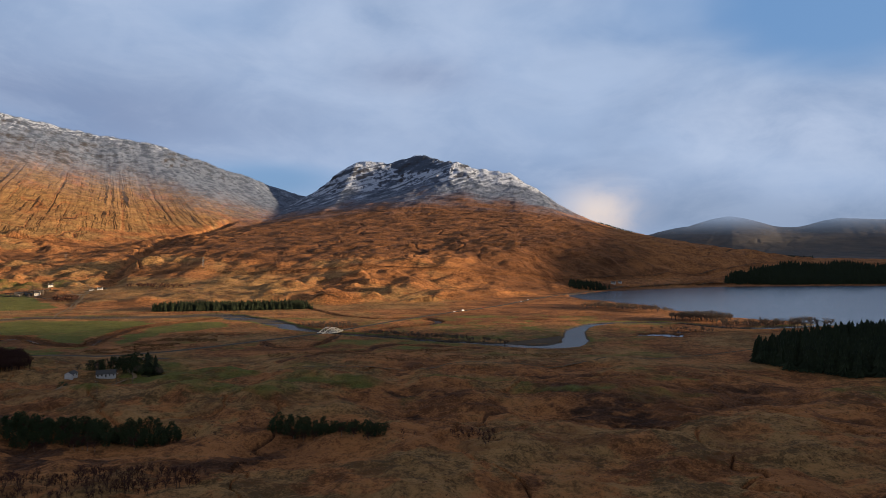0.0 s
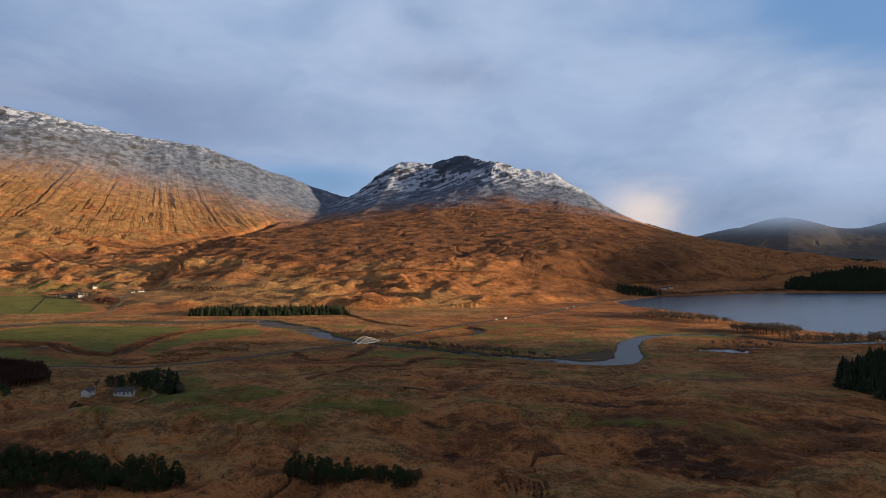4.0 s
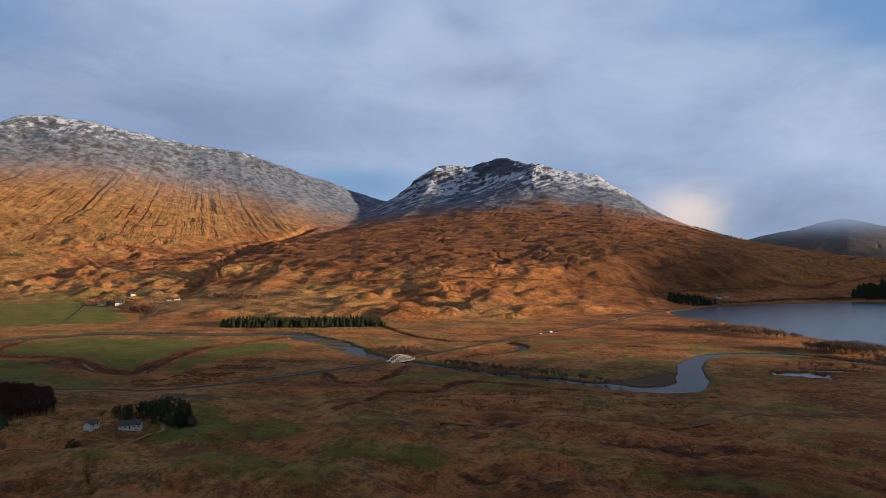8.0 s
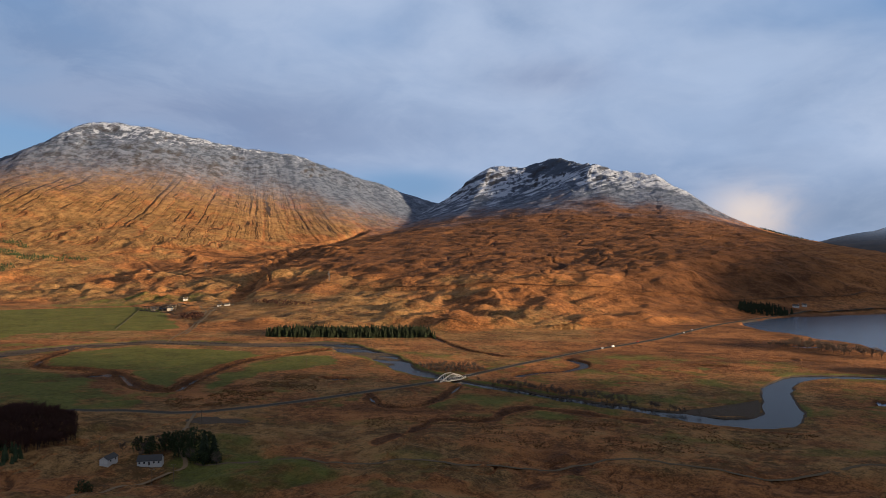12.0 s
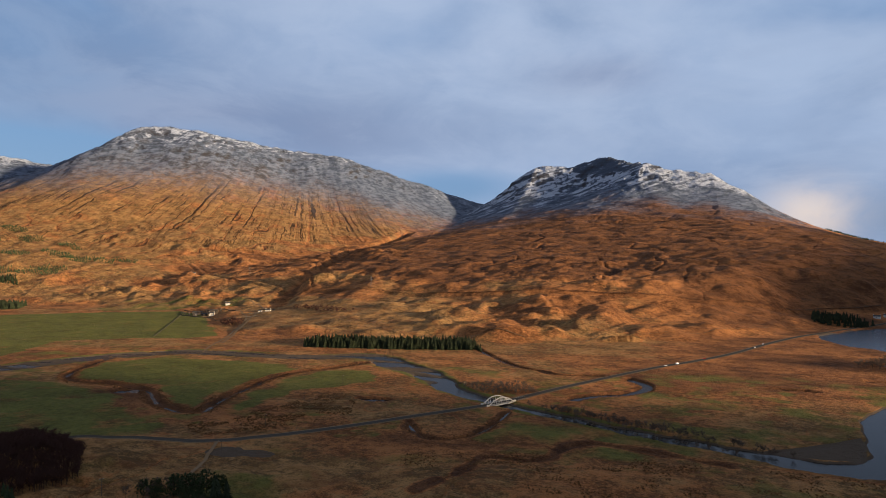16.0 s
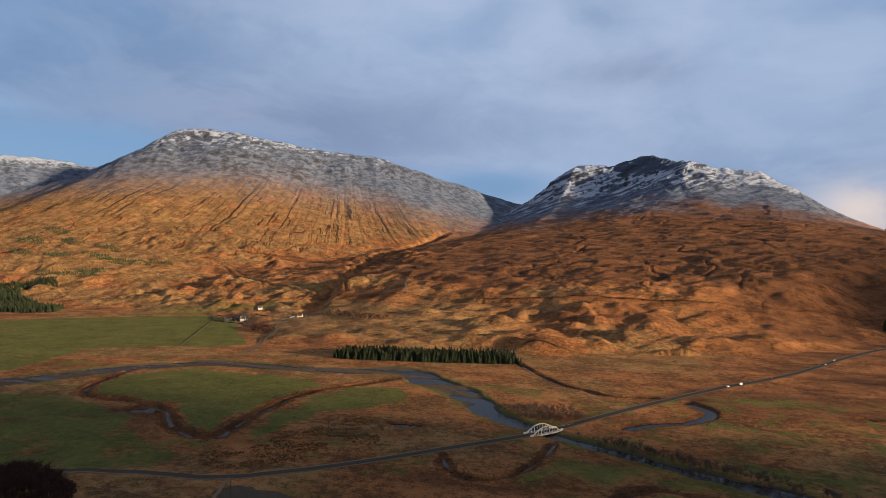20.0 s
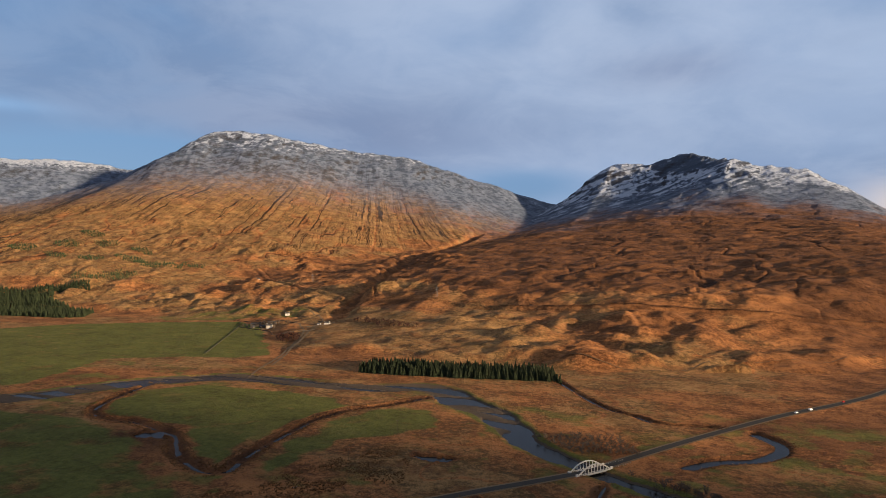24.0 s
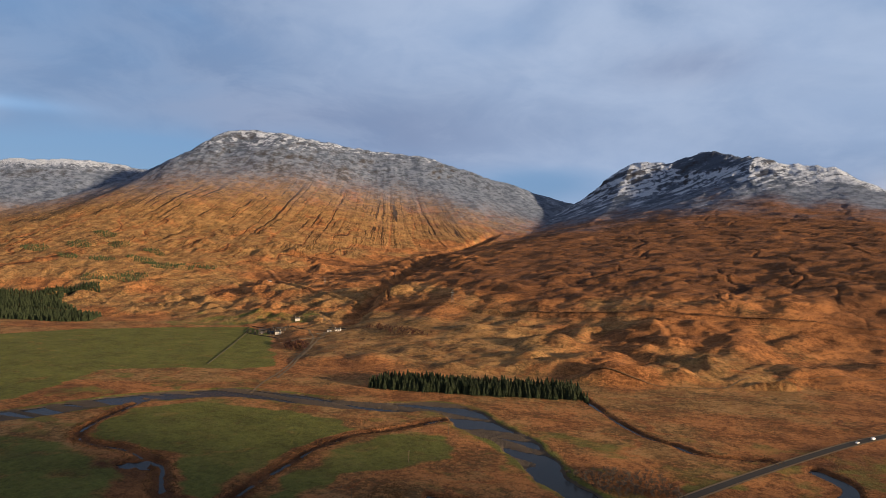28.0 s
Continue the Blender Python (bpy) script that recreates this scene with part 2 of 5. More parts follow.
    return m


def mist_fade_material(name):
    """Far moor hills; cloud and haze are put in as grey colour and tops that fade out."""
    m, nt, b = material(name)
    co = nt.nodes.new("ShaderNodeTexCoord").outputs["Object"]
    sep = nt.nodes.new("ShaderNodeSeparateXYZ")
    link(nt, co, sep.inputs[0])
    mid = noise_tex(nt, co, 0.008, 5.0, 0.6)
    # haze and shade are part of this dim blue-grey colour
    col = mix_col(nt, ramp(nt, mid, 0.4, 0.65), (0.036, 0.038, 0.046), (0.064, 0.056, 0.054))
    link(nt, col, b.inputs["Base Color"])
    b.inputs["Roughness"].default_value = 1.0
    # cloud over the tops: the surface turns transparent with height
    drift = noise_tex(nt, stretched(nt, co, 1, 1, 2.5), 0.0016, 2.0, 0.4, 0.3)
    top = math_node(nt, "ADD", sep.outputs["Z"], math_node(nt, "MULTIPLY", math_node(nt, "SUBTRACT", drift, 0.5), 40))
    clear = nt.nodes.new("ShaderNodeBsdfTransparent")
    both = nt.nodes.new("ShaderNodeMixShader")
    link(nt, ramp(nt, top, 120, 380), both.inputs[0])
    link(nt, b.outputs[0], both.inputs[1])
    link(nt, clear.outputs[0], both.inputs[2])
    link(nt, both.outputs[0], nt.nodes["Material Output"].inputs["Surface"])
    return m


def water_material(name, colour, ripple, rough, gloss):
    m, nt, b = material(name)
    co = nt.nodes.new("ShaderNodeTexCoord").outputs["Object"]
    b.inputs["Base Color"].default_value = (*colour, 1)
    b.inputs["Roughness"].default_value, b.inputs["IOR"].default_value = rough, 1.33
    b.inputs["Specular IOR Level"].default_value = gloss
    n = noise_tex(nt, stretched(nt, co, 0.35, 0.8, 1), 1.0, 4.0, 0.6, 0.2)
    far = noise_tex(nt, co, 0.012, 3.0, 0.5)
    bump(nt, b, math_node(nt, "ADD", math_node(nt, "MULTIPLY", n, 0.5), math_node(nt, "MULTIPLY", far, 0.4)), ripple, 0.5)
    return m


LAND = land_material("moorland")
MIST = mist_fade_material("mist_faded_moor")
WATER = water_material("river_water", (0.012, 0.011, 0.010), 0.25, 0.22, 0.12)
LOCH = water_material("loch_water", (0.013, 0.028, 0.058), 0.30, 0.22, 0.5)
ASPHALT = plain_material("asphalt", (0.058, 0.054, 0.050), 0.95, 0, 0.3, 0.3)
PATH_DIRT = plain_material("trodden_path", (0.105, 0.080, 0.052), 0.95, 0, 0.35, 0.4)
DIRT = plain_material("dirt_track", (0.170, 0.122, 0.076), 0.95, 0, 0.35, 0.4)


# ---- land ----
def lattice(seed):
    g = np.random.default_rng(seed)
    a = g.random(512) * 2 * np.pi
    return g.permutation(512), np.cos(a), np.sin(a)


LATTICE = [lattice(s) for s in range(24)]


def gnoise(x, y, seed):
    """Smooth noise between about -1 and 1."""
    perm, gx, gy = LATTICE[seed % 24]
    xi, yi = np.floor(x).astype(np.int64), np.floor(y).astype(np.int64)
    u, v = x - xi, y - yi
    fu, fv = u * u * u * (u * (u * 6 - 15) + 10), v * v * v * (v * (v * 6 - 15) + 10)

    def corner(i, j):
        k = perm[(perm[(xi + i) & 511] + yi + j) & 511]
        return gx[k] * (u - i) + gy[k] * (v - j)

    a = corner(0, 0) * (1 - fu) + corner(1, 0) * fu
    b = corner(0, 1) * (1 - fu) + corner(1, 1) * fu
    return (a * (1 - fv) + b * fv) * 1.5


def fbm(x, y, seed, octaves=4, gain=0.5):
    total, amp = 0, 1.0
    for k in range(octaves):
        total = total + amp * gnoise(x * 2.03**k + 17.3 * k, y * 2.03**k - 9.1 * k, seed + k)
        amp *= gain
    return total


def step(v, a, b):
    t = np.clip((v - a) / (b - a), 0, 1)
    return t * t * (3 - 2 * t)


def spline(pts, gap):
    """A smooth line through points, at about even gaps."""
    p = np.array(pts, float)
    p = np.vstack([2 * p[0] - p[1], p, 2 * p[-1] - p[-2]])
    out = []
    for a, b, c, d in zip(p[:-3], p[1:-2], p[2:-1], p[3:]):
        n = max(2, int(np.linalg.norm((c - b)[:2]) / gap))
        t = (np.arange(n) / n)[:, None]
        out.append(0.5 * (2 * b + (c - a) * t + (2 * a - 5 * b + 4 * c - d) * t**2 + (3 * b - a - 3 * c + d) * t**3))
    return np.vstack([*out, p[-2:-1]])


def line_dist(x, y, pts, reach):
    """Distance to a line of points, up to reach; and how far along it (0 to 1)."""
    p = np.asarray(pts, float)
    best, along = np.full(x.shape, float(reach)), np.zeros(x.shape)
    n = len(p) - 1
    near = np.nonzero((x > p[:, 0].min() - reach) & (x < p[:, 0].max() + reach) & (y > p[:, 1].min() - reach) & (y < p[:, 1].max() + reach))[0]
    for k in range(n):
        a, b = p[k, :2], p[k + 1, :2]
        pick = near[(x[near] > min(a[0], b[0]) - reach) & (x[near] < max(a[0], b[0]) + reach) & (y[near] > min(a[1], b[1]) - reach) & (y[near] < max(a[1], b[1]) + reach)]
        ex, ey = b - a
        t = np.clip(((x[pick] - a[0]) * ex + (y[pick] - a[1]) * ey) / (ex * ex + ey * ey + 1e-9), 0, 1)
        d = np.hypot(x[pick] - a[0] - t * ex, y[pick] - a[1] - t * ey)
        closer = d < best[pick]
        best[pick[closer]], along[pick[closer]] = d[closer], (k + t[closer]) / n
    return best, along


def in_area(x, y, pts, soft):
    """1 inside a closed outline, 0 outside, soft over that many metres."""
    p = np.array(pts, float)
    near = np.nonzero((x > p[:, 0].min() - soft) & (x < p[:, 0].max() + soft) & (y > p[:, 1].min() - soft) & (y < p[:, 1].max() + soft))[0]
    out = np.zeros(x.shape)
    u, v = x[near], y[near]
    inside, dist = np.zeros(len(near), bool), np.full(len(near), 1e9)
    for a, b in zip(p, np.roll(p, -1, 0)):
        ex, ey = b - a
        t = np.clip(((u - a[0]) * ex + (v - a[1]) * ey) / (ex * ex + ey * ey + 1e-9), 0, 1)
        dist = np.minimum(dist, np.hypot(u - a[0] - t * ex, v - a[1] - t * ey))
        cross = (a[1] > v) != (b[1] > v)
        inside ^= cross & (u < ex * (v - a[1]) / (ey if abs(ey) > 1e-9 else 1e-9) + a[0])
    out[near] = step(np.where(inside, dist, -dist), -soft, soft)
    return out


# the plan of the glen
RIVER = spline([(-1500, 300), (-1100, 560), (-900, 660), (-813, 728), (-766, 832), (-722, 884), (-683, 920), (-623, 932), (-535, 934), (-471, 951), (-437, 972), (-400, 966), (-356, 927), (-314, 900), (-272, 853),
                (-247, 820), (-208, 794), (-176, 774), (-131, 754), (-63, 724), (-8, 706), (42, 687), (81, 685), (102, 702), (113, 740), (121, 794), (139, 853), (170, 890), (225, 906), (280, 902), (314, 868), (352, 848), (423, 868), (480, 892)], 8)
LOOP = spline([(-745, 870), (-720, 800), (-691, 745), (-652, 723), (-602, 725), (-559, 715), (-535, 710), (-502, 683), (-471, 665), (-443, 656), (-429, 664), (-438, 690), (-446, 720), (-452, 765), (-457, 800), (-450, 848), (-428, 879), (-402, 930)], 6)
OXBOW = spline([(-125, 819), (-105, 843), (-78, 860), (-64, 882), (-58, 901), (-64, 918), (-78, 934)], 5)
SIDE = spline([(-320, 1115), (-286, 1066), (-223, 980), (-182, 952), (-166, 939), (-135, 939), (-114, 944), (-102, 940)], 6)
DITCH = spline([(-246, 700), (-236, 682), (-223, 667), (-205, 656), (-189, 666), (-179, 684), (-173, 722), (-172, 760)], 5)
ROAD = spline([(-1300, 330), (-900, 420), (-600, 492), (-476, 535), (-428, 556), (-386, 573), (-354, 590), (-330, 612), (-298, 645), (-272, 674), (-246, 706), (-218, 739), (-187.5, 778), (-169, 813), (-135, 876), (-94, 947), (-47, 1023), (0, 1088), (48, 1165), (108, 1285), (165, 1385), (225, 1470), (300, 1570), (380, 1640), (520, 1730), (760, 1830), (1100, 1930)], 8)
CRACK = spline([(-175, 540), (-162, 582), (-158, 624), (-123, 630), (-105, 673), (-84, 684), (-40, 676), (0, 664)], 4)
TRACK = spline([(-262, 470), (-220, 480), (-170, 498), (-128, 507), (-112, 503), (-87, 512), (-66, 525), (-48, 542), (-29, 554), (14, 550), (47, 543), (73, 547), (106, 564), (162, 601), (233, 637), (300, 680)], 6)
DRIVE = spline([(-270, 380), (-274, 402), (-278, 420), (-272, 440), (-262, 456), (-268, 470), (-300, 500), (-335, 560), (-352, 590)], 5)
FARM_TRACK = spline([(-690, 1010), (-727, 1080), (-779, 1173), (-820, 1250), (-862, 1330), (-910, 1420), (-1000, 1490), (-1120, 1530)], 6)
LOW_TRACK = spline([(-640, 900), (-683, 974), (-722, 1057), (-800, 1200), (-845, 1275), (-900, 1335), (-960, 1385), (-1060, 1400)], 6)
HILL_TRACK = spline([(-330, 1190), (-240, 1185), (-170, 1200), (-130, 1250), (-60, 1290), (20, 1330), (120, 1440), (220, 1530)], 8)
RAILWAY = spline([(-1700, 2080), (-1300, 1800), (-972, 1640), (-843, 1606), (-715, 1580), (-563, 1545), (-451, 1530), (-343, 1520), (-247, 1515), (-160, 1526), (-77, 1525), (52, 1555), (200, 1640), (420, 1790), (700, 1960), (1100, 2200)], 15)
LAKE = [(203, 1440), (208, 1380), (230, 1300), (277, 1235), (315, 1173), (335, 1075), (383, 985), (439, 940), (500, 880), (560, 820), (700, 700), (1000, 600), (1600, 700), (2000, 1100), (1700, 1700), (1144, 1823), (867, 1788), (655, 1756), (439, 1631), (293, 1543)]
PLAIN_EDGE = [(-6000, 900), (-3200, 1150), (-2000, 1330), (-1457, 1430), (-1060, 1390), (-870, 1220), (-740, 1110), (-598, 1105), (-310, 1150), (-92, 1222), (40, 1310), (122, 1395), (208, 1500), (300, 1570), (440, 1660), (655, 1785), (1144, 1860), (2600, 2100), (7000, 2600)]
FIELD_A = [(-890, 755), (-1050, 800), (-1250, 930), (-1500, 1060), (-1430, 1200), (-1290, 1310), (-1130, 1400), (-1010, 1345), (-900, 1225), (-754, 1079), (-779, 1033), (-862, 1004), (-949, 941), (-874, 783)]
FIELD_E = [(-1290, 1330), (-1150, 1420), (-1020, 1430), (-980, 1500), (-1060, 1560), (-1200, 1530), (-1400, 1400)]
FIELD_B = [(-705, 755), (-715, 814), (-680, 870), (-577, 885), (-500, 885), (-462, 860), (-470, 800), (-468, 765), (-474, 733), (-447, 690), (-450, 668), (-482, 684), (-520, 712), (-550, 735), (-592, 735), (-640, 735)]
FIELD_C = [(-418, 690), (-431, 746), (-440, 815), (-415, 875), (-372, 885), (-340, 830), (-366, 790), (-399, 762), (-397, 705), (-402, 665)]
FIELD_D = [(-1000, 560), (-860, 690), (-760, 690), (-690, 708), (-640, 700), (-590, 690), (-552, 688), (-515, 655), (-470, 632), (-400, 592), (-430, 562), (-507, 540), (-700, 480), (-900, 440)]
FIELD_H = [(-282, 475), (-305, 530), (-262, 534), (-200, 490), (-160, 462), (-175, 440), (-212, 420), (-262, 437)]
LEFT_CREST = [(-1330, 4710, 505), (-1800, 4370, 655), (-2190, 4035, 808), (-2450, 3850, 830), (-2600, 3720, 862), (-2850, 3450, 918), (-3125, 3235, 925), (-3500, 3150, 770), (-3900, 2900, 570), (-4300, 2500, 395), (-4900, 2000, 220)]
FAR_CREST = [(-4150, 3650, 700), (-4330, 3560, 785), (-4650, 3250, 850), (-5000, 2900, 832), (-5700, 2300, 800)]
RIGHT_CREST = [(-1330, 4710, 380), (-1120, 4640, 480), (-1010, 4620, 615), (-910, 4600, 742), (-650, 4600, 740), (-470, 4650, 808), (-300, 4480, 755), (-185, 4330, 708), (213, 4315, 605), (380, 4290, 510), (509, 4270, 430), (740, 4100, 300), (1190, 3819, 180), (1530, 3148, 60)]
RIGHT_SPUR = [(-185, 4330, 640), (-120, 4080, 540), (-90, 3850, 425), (-110, 3500, 310)]
MIST_CREST = [(1250, 4650, 150), (1500, 4560, 255), (1744, 4472, 322), (1960, 4330, 250), (2250, 4120, 140), (2500, 3900, 60)]
MIST_CREST_2 = [(2150, 4350, 200), (2400, 4270, 300), (2900, 4000, 260)]
# unseen hill, added to keep the sun off the near moor
WEST_SHADE_CREST = [(300, -1500, 410), (1200, -800, 480), (1650, -100, 470), (1780, 180, 415), (1800, 330, 380), (1800, 430, 315), (1800, 500, 250), (1805, 570, 180), (1810, 650, 105), (1820, 720, 40), (1840, 780, 0)]
# unseen ridge past the loch, added to shade the right mountain
SHORE_SHADE_CREST = [(2560, 960, 0), (2580, 1080, 190), (2590, 1180, 280), (2600, 1330, 350), (2620, 1500, 410), (2640, 1750, 440), (2660, 2050, 455), (2680, 2400, 475), (2720, 2700, 510), (2780, 3050, 565), (2900, 3400, 500), (3150, 3700, 300)]
GORGE = spline([(-1340, 3300), (-1313, 3074), (-1309, 2589), (-1147, 2171), (-1052, 1893), (-971, 1608), (-900, 1450)], 30)


def crest_field(x, y, crest, profile):
    best = np.full(x.shape, -50.0)
    for a, b in zip(crest[:-1], crest[1:]):
        ex, ey = b[0] - a[0], b[1] - a[1]
        t = np.clip(((x - a[0]) * ex + (y - a[1]) * ey) / (ex * ex + ey * ey), 0, 1)
        d = np.hypot(x - a[0] - t * ex, y - a[1] - t * ey)
        z = profile(a[2] + t * (b[2] - a[2]), d)
        best = np.maximum(best, z)
    return best


def smax(a, b, k):
    h = np.clip(k - np.abs(a - b), 0, None)
    return np.maximum(a, b) + h * h / (4 * k)


def left_profile(h, d):
    a = np.minimum(500, 0.56 * h)
    return (h - a) * np.exp(-((d / 600) ** 1.3)) + a * (1 - d / 2150)


def right_profile(h, d):
    a = np.minimum(430, 0.72 * h)
    return (h - a) * np.exp(-((d / 480) ** 1.3)) + a * (1 - d / 3350)


def hill_profile(h, d):
    return (h + 40) * np.exp(-((d / 750) ** 1.5)) - 40


def shade_hill_profile(h, d):
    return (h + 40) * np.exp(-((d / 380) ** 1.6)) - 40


def terrace(v):
    """Ledges and risers: what to add to a slope, for each whole step of v."""
    f = v - np.floor(v)
    return step(f, 0.62, 0.98) - f


def mountain_fields(x, y):
    wob, wob2 = 90 * fbm(x / 700, y / 700, 1, 3), 90 * fbm(x / 700, y / 700, 5, 3)
    lx, ly = x + wob * 0.6, y + wob2 * 0.6
    left = crest_field(lx, ly, LEFT_CREST, left_profile)
    far = crest_field(x, y, FAR_CREST, left_profile)
    right = smax(crest_field(x + wob * 0.4, y + wob2 * 0.4, RIGHT_CREST, right_profile), crest_field(x, y, RIGHT_SPUR, lambda h, d: (h + 20) * np.exp(-((d / 560) ** 1.8)) - 20), 70)
    right = right * np.interp(x, [-1500, -1250, -1050, -900, 213, 400, 509, 740, 1190, 1530, 2500], [0.8, 0.87, 0.93, 1, 1, 0.93, 0.83, 0.66, 0.42, 0.18, 0.1])
    return left, far, right


def land(x, y):
    """Height of the ground, and its cover: pasture, heather with painted shade, snow, gravel; and which hill it
    belongs to.
    """
    x, y = np.asarray(x, float).ravel(), np.asarray(y, float).ravel()
    edge = np.interp(x, [p[0] for p in PLAIN_EDGE], [p[1] for p in PLAIN_EDGE])
    back = y - edge - 30 * fbm(x / 160, y / 160, 3, 3)
    up = step(back - 230 * np.exp(-(((x + 690) / 270) ** 2)), 0, 420)
    up = up + (step(back, 0, 700) - up) * np.exp(-(((x + 690) / 330) ** 2)) * 0.6
    left, far, right = mountain_fields(x, y)
    # gullies straight down the left hill, broken benches across the right one
    crags = fbm(x / 190, y / 190, 7, 6, 0.56)
    s = (x + 2190) * -0.76 + (y - 4035) * -0.65
    d = (x + 2190) * 0.65 + (y - 4035) * -0.76
    fan = s / (0.55 + 0.00035 * np.clip(d, 0, 2600)) + 30 * 0.2 * fbm(x / 150, y / 150, 9, 2)
    gully = np.clip(1 - np.abs(gnoise(fan / 74, d / 2600, 10)) * 9.0, 0, 1) + 0.7 * np.clip(1 - np.abs(gnoise(fan / 37, d / 1900, 11)) * 9.0, 0, 1)
    gully_on = step(d, 250, 620) * (1 - step(d, 1350, 1750))
    ridged = 1 - np.abs(fbm(x / 150, y / 150, 2, 4, 0.55)) * 1.6
    left = left - 2.6 * gully * gully_on + crags * (4 + 6 * step(left, 420, 700)) + 6 * ridged * step(left, 520, 720)
    # bands of crag across the left hill
    band = (left + 0.03 * x + 75 * fbm(x / 420, y / 420, 21, 6, 0.55)) / 52
    left = left + 13 * terrace(band) * step(left, 540, 640) * step(fbm(x / 300, y / 300, 15, 4), -0.15, 0.35)
    bench = fbm(x / 260, (y + 0.35 * x) / 75, 12, 4)
    right = right + bench * 5 * step(right, 70, 200) * (1 - step(right, 420, 560)) + crags * (5 + 9 * step(right, 380, 600)) + 7 * ridged * step(right, 430, 620) * (1 - step(right, 690, 780))
    rib = (right - 0.42 * x + 70 * fbm(x / 360, y / 360, 5, 4, 0.5)) / 58
    right = right + 15 * terrace(rib) * step(right, 400, 520) * (1 - step(right, 700, 790)) * (1 - 0.65 * step(x, -220, 60))
    far = far + crags * 14
    mist = smax(crest_field(x, y, MIST_CREST, hill_profile), crest_field(x, y, MIST_CREST_2, hill_profile), 60)
    # the two added hills out of view that block the sun
    shade_hills = np.maximum(crest_field(x, y, WEST_SHADE_CREST, shade_hill_profile), crest_field(x, y, SHORE_SHADE_CREST, shade_hill_profile)) + crags * 5
    # hummocky moraine at the foot of the hills
    foot = (60 - 26 * np.exp(-(((x + 760) / 260) ** 2)) * (1 - step(back, 300, 800))) * (1 - np.exp(-np.clip(back, 0, None) / 800))
    hum = fbm((x + 0.25 * y) / 130, (y - 0.2 * x) / 92, 14, 3, 0.45)
    hum2 = fbm((x + 0.3 * y) / 46, y / 34, 17, 3, 0.5)
    west_side = 1 - step(x, -1000, -700)
    on = step(back, 0, 50) * (1 - 0.75 * step(back - 500 * west_side, 450, 1000)) * (1 - step(back, 1300, 2300)) * (1 + 0.35 * west_side) * (1 - 0.75 * np.exp(-(((x + 780) / 170) ** 2)) * (1 - step(back, 260, 480)))
    rail, _ = line_dist(x, y, RAILWAY, 80)
    on = on * (0.3 + 0.7 * step(rail, 8, 75))
    hum3 = fbm(x / 21, y / 17, 18, 3, 0.55)
    spur = fbm((x - 0.5 * y) / 70, (y + 0.5 * x) / 190, 19, 3, 0.5)
    foot = foot + step(back, -10, 40) * 1.5 + 16 * np.exp(-(((x + 880) / 480) ** 2)) * step(back, 0, 450)
    hills = smax(smax(left, right, 30), smax(far, mist, 20), 20)
    z = smax(foot, hills * up, 18) * step(back, -20, 60)
    rough = 0.65 + 0.6 * step(fbm(x / 420, y / 300, 20, 2), -0.25, 0.5)
    z = z + on * rough * (13 * np.sqrt(hum * hum + 0.012) - 3.0 + 1.9 * np.sqrt(hum2 * hum2 + 0.01) + 0.5 * hum3 + 3.6 * np.abs(spur))
    z = z + up * (1 - step(z, 420, 560)) * (1.3 * fbm(x / 90, y / 62, 23, 5, 0.6) + 1.4 * np.abs(fbm((x + 0.3 * y) / 110, y / 84, 6, 5, 0.6)) * (1 - step(left - right, 0, 80) * step(left, 150, 260)))
    for mx, my, mr, mh in ((-92, 1232, 26, 10), (-120, 1226, 20, 4), (-200, 1292, 30, 9), (-215, 1225, 22, 7), (-290, 1212, 30, 7), (-425, 1240, 34, 8), (-440, 1320, 36, 9), (-580, 1400, 40, 11), (-640, 1160, 34, 7), (-30, 1300, 34, 7), (30, 1370, 36, 8)):
        z = z + mh * np.exp(-((x - mx) ** 2 + ((y - my) * 1.3) ** 2) / mr**2)
    # burns running down the slopes
    burn = np.abs(fbm((x + 60 * gnoise(x / 130, y / 130, 3)) / 230, (y + 0.15 * x) / 620, 13, 2, 0.5))
    burn = (1 - step(burn, 0.008, 0.045)) * step(back, 150, 420) * (1 - step(z, 300, 430)) * step(fbm(x / 600, y / 700, 9, 2), -0.35, 0.1)
    z = z - 3.4 * burn
    g, _ = line_dist(x, y, GORGE, 90)
    z = z - 22 * (1 - step(g, 5, 46)) * step(back, 60, 400)
    # the near moor
    rill = 1 - step(np.abs(fbm((x + 14 * gnoise(x / 22, y / 22, 8)) / 150, (y + 0.5 * x) / 240, 4, 2, 0.5)), 0.006, 0.022)
    near = 1 - step(y + 0.12 * np.abs(x + 60), 470, 690)
    moor = near * (9 + 8 * (1 - step(y, 260, 520)) + 6.0 * fbm(x / 95, y / 80, 2, 4, 0.45) + 2.0 * fbm(x / 30, y / 24, 6, 4, 0.55) + 0.35 * gnoise(x / 5.5, y / 5.0, 11) - 1.6 * rill)
    for mx, my, mr, mh in ((-14, 388, 20, 6), (-176, 375, 24, 8), (-128, 373, 22, 8), (-122, 428, 26, 9), (-83, 424, 24, 8), (-245, 388, 26, 5), (72, 410, 40, 7), (-215, 455, 40, 6), (-395, 500, 60, 7), (-40, 440, 22, 4), (127, 559, 30, 4)):
        moor = moor + mh * np.exp(-((x - mx) ** 2 + (y - my) ** 2) / mr**2)
    z = np.where(back < 0, smax(moor, 0.25 + 0.35 * fbm(x / 40, y / 40, 4, 3), 2.0), z)
    z = z + 7 * np.exp(-(((x - 1300) / 480) ** 2) - ((y - 2060) / 150) ** 2)
    z = smax(z, shade_hills, 6)
    # waters
    lake = in_area(x + 10 * fbm(x / 60, y / 60, 8, 3), y + 10 * fbm(x / 60, y / 60, 13, 3), LAKE, 10)
    z = z * (1 - lake) - 4.0 * lake
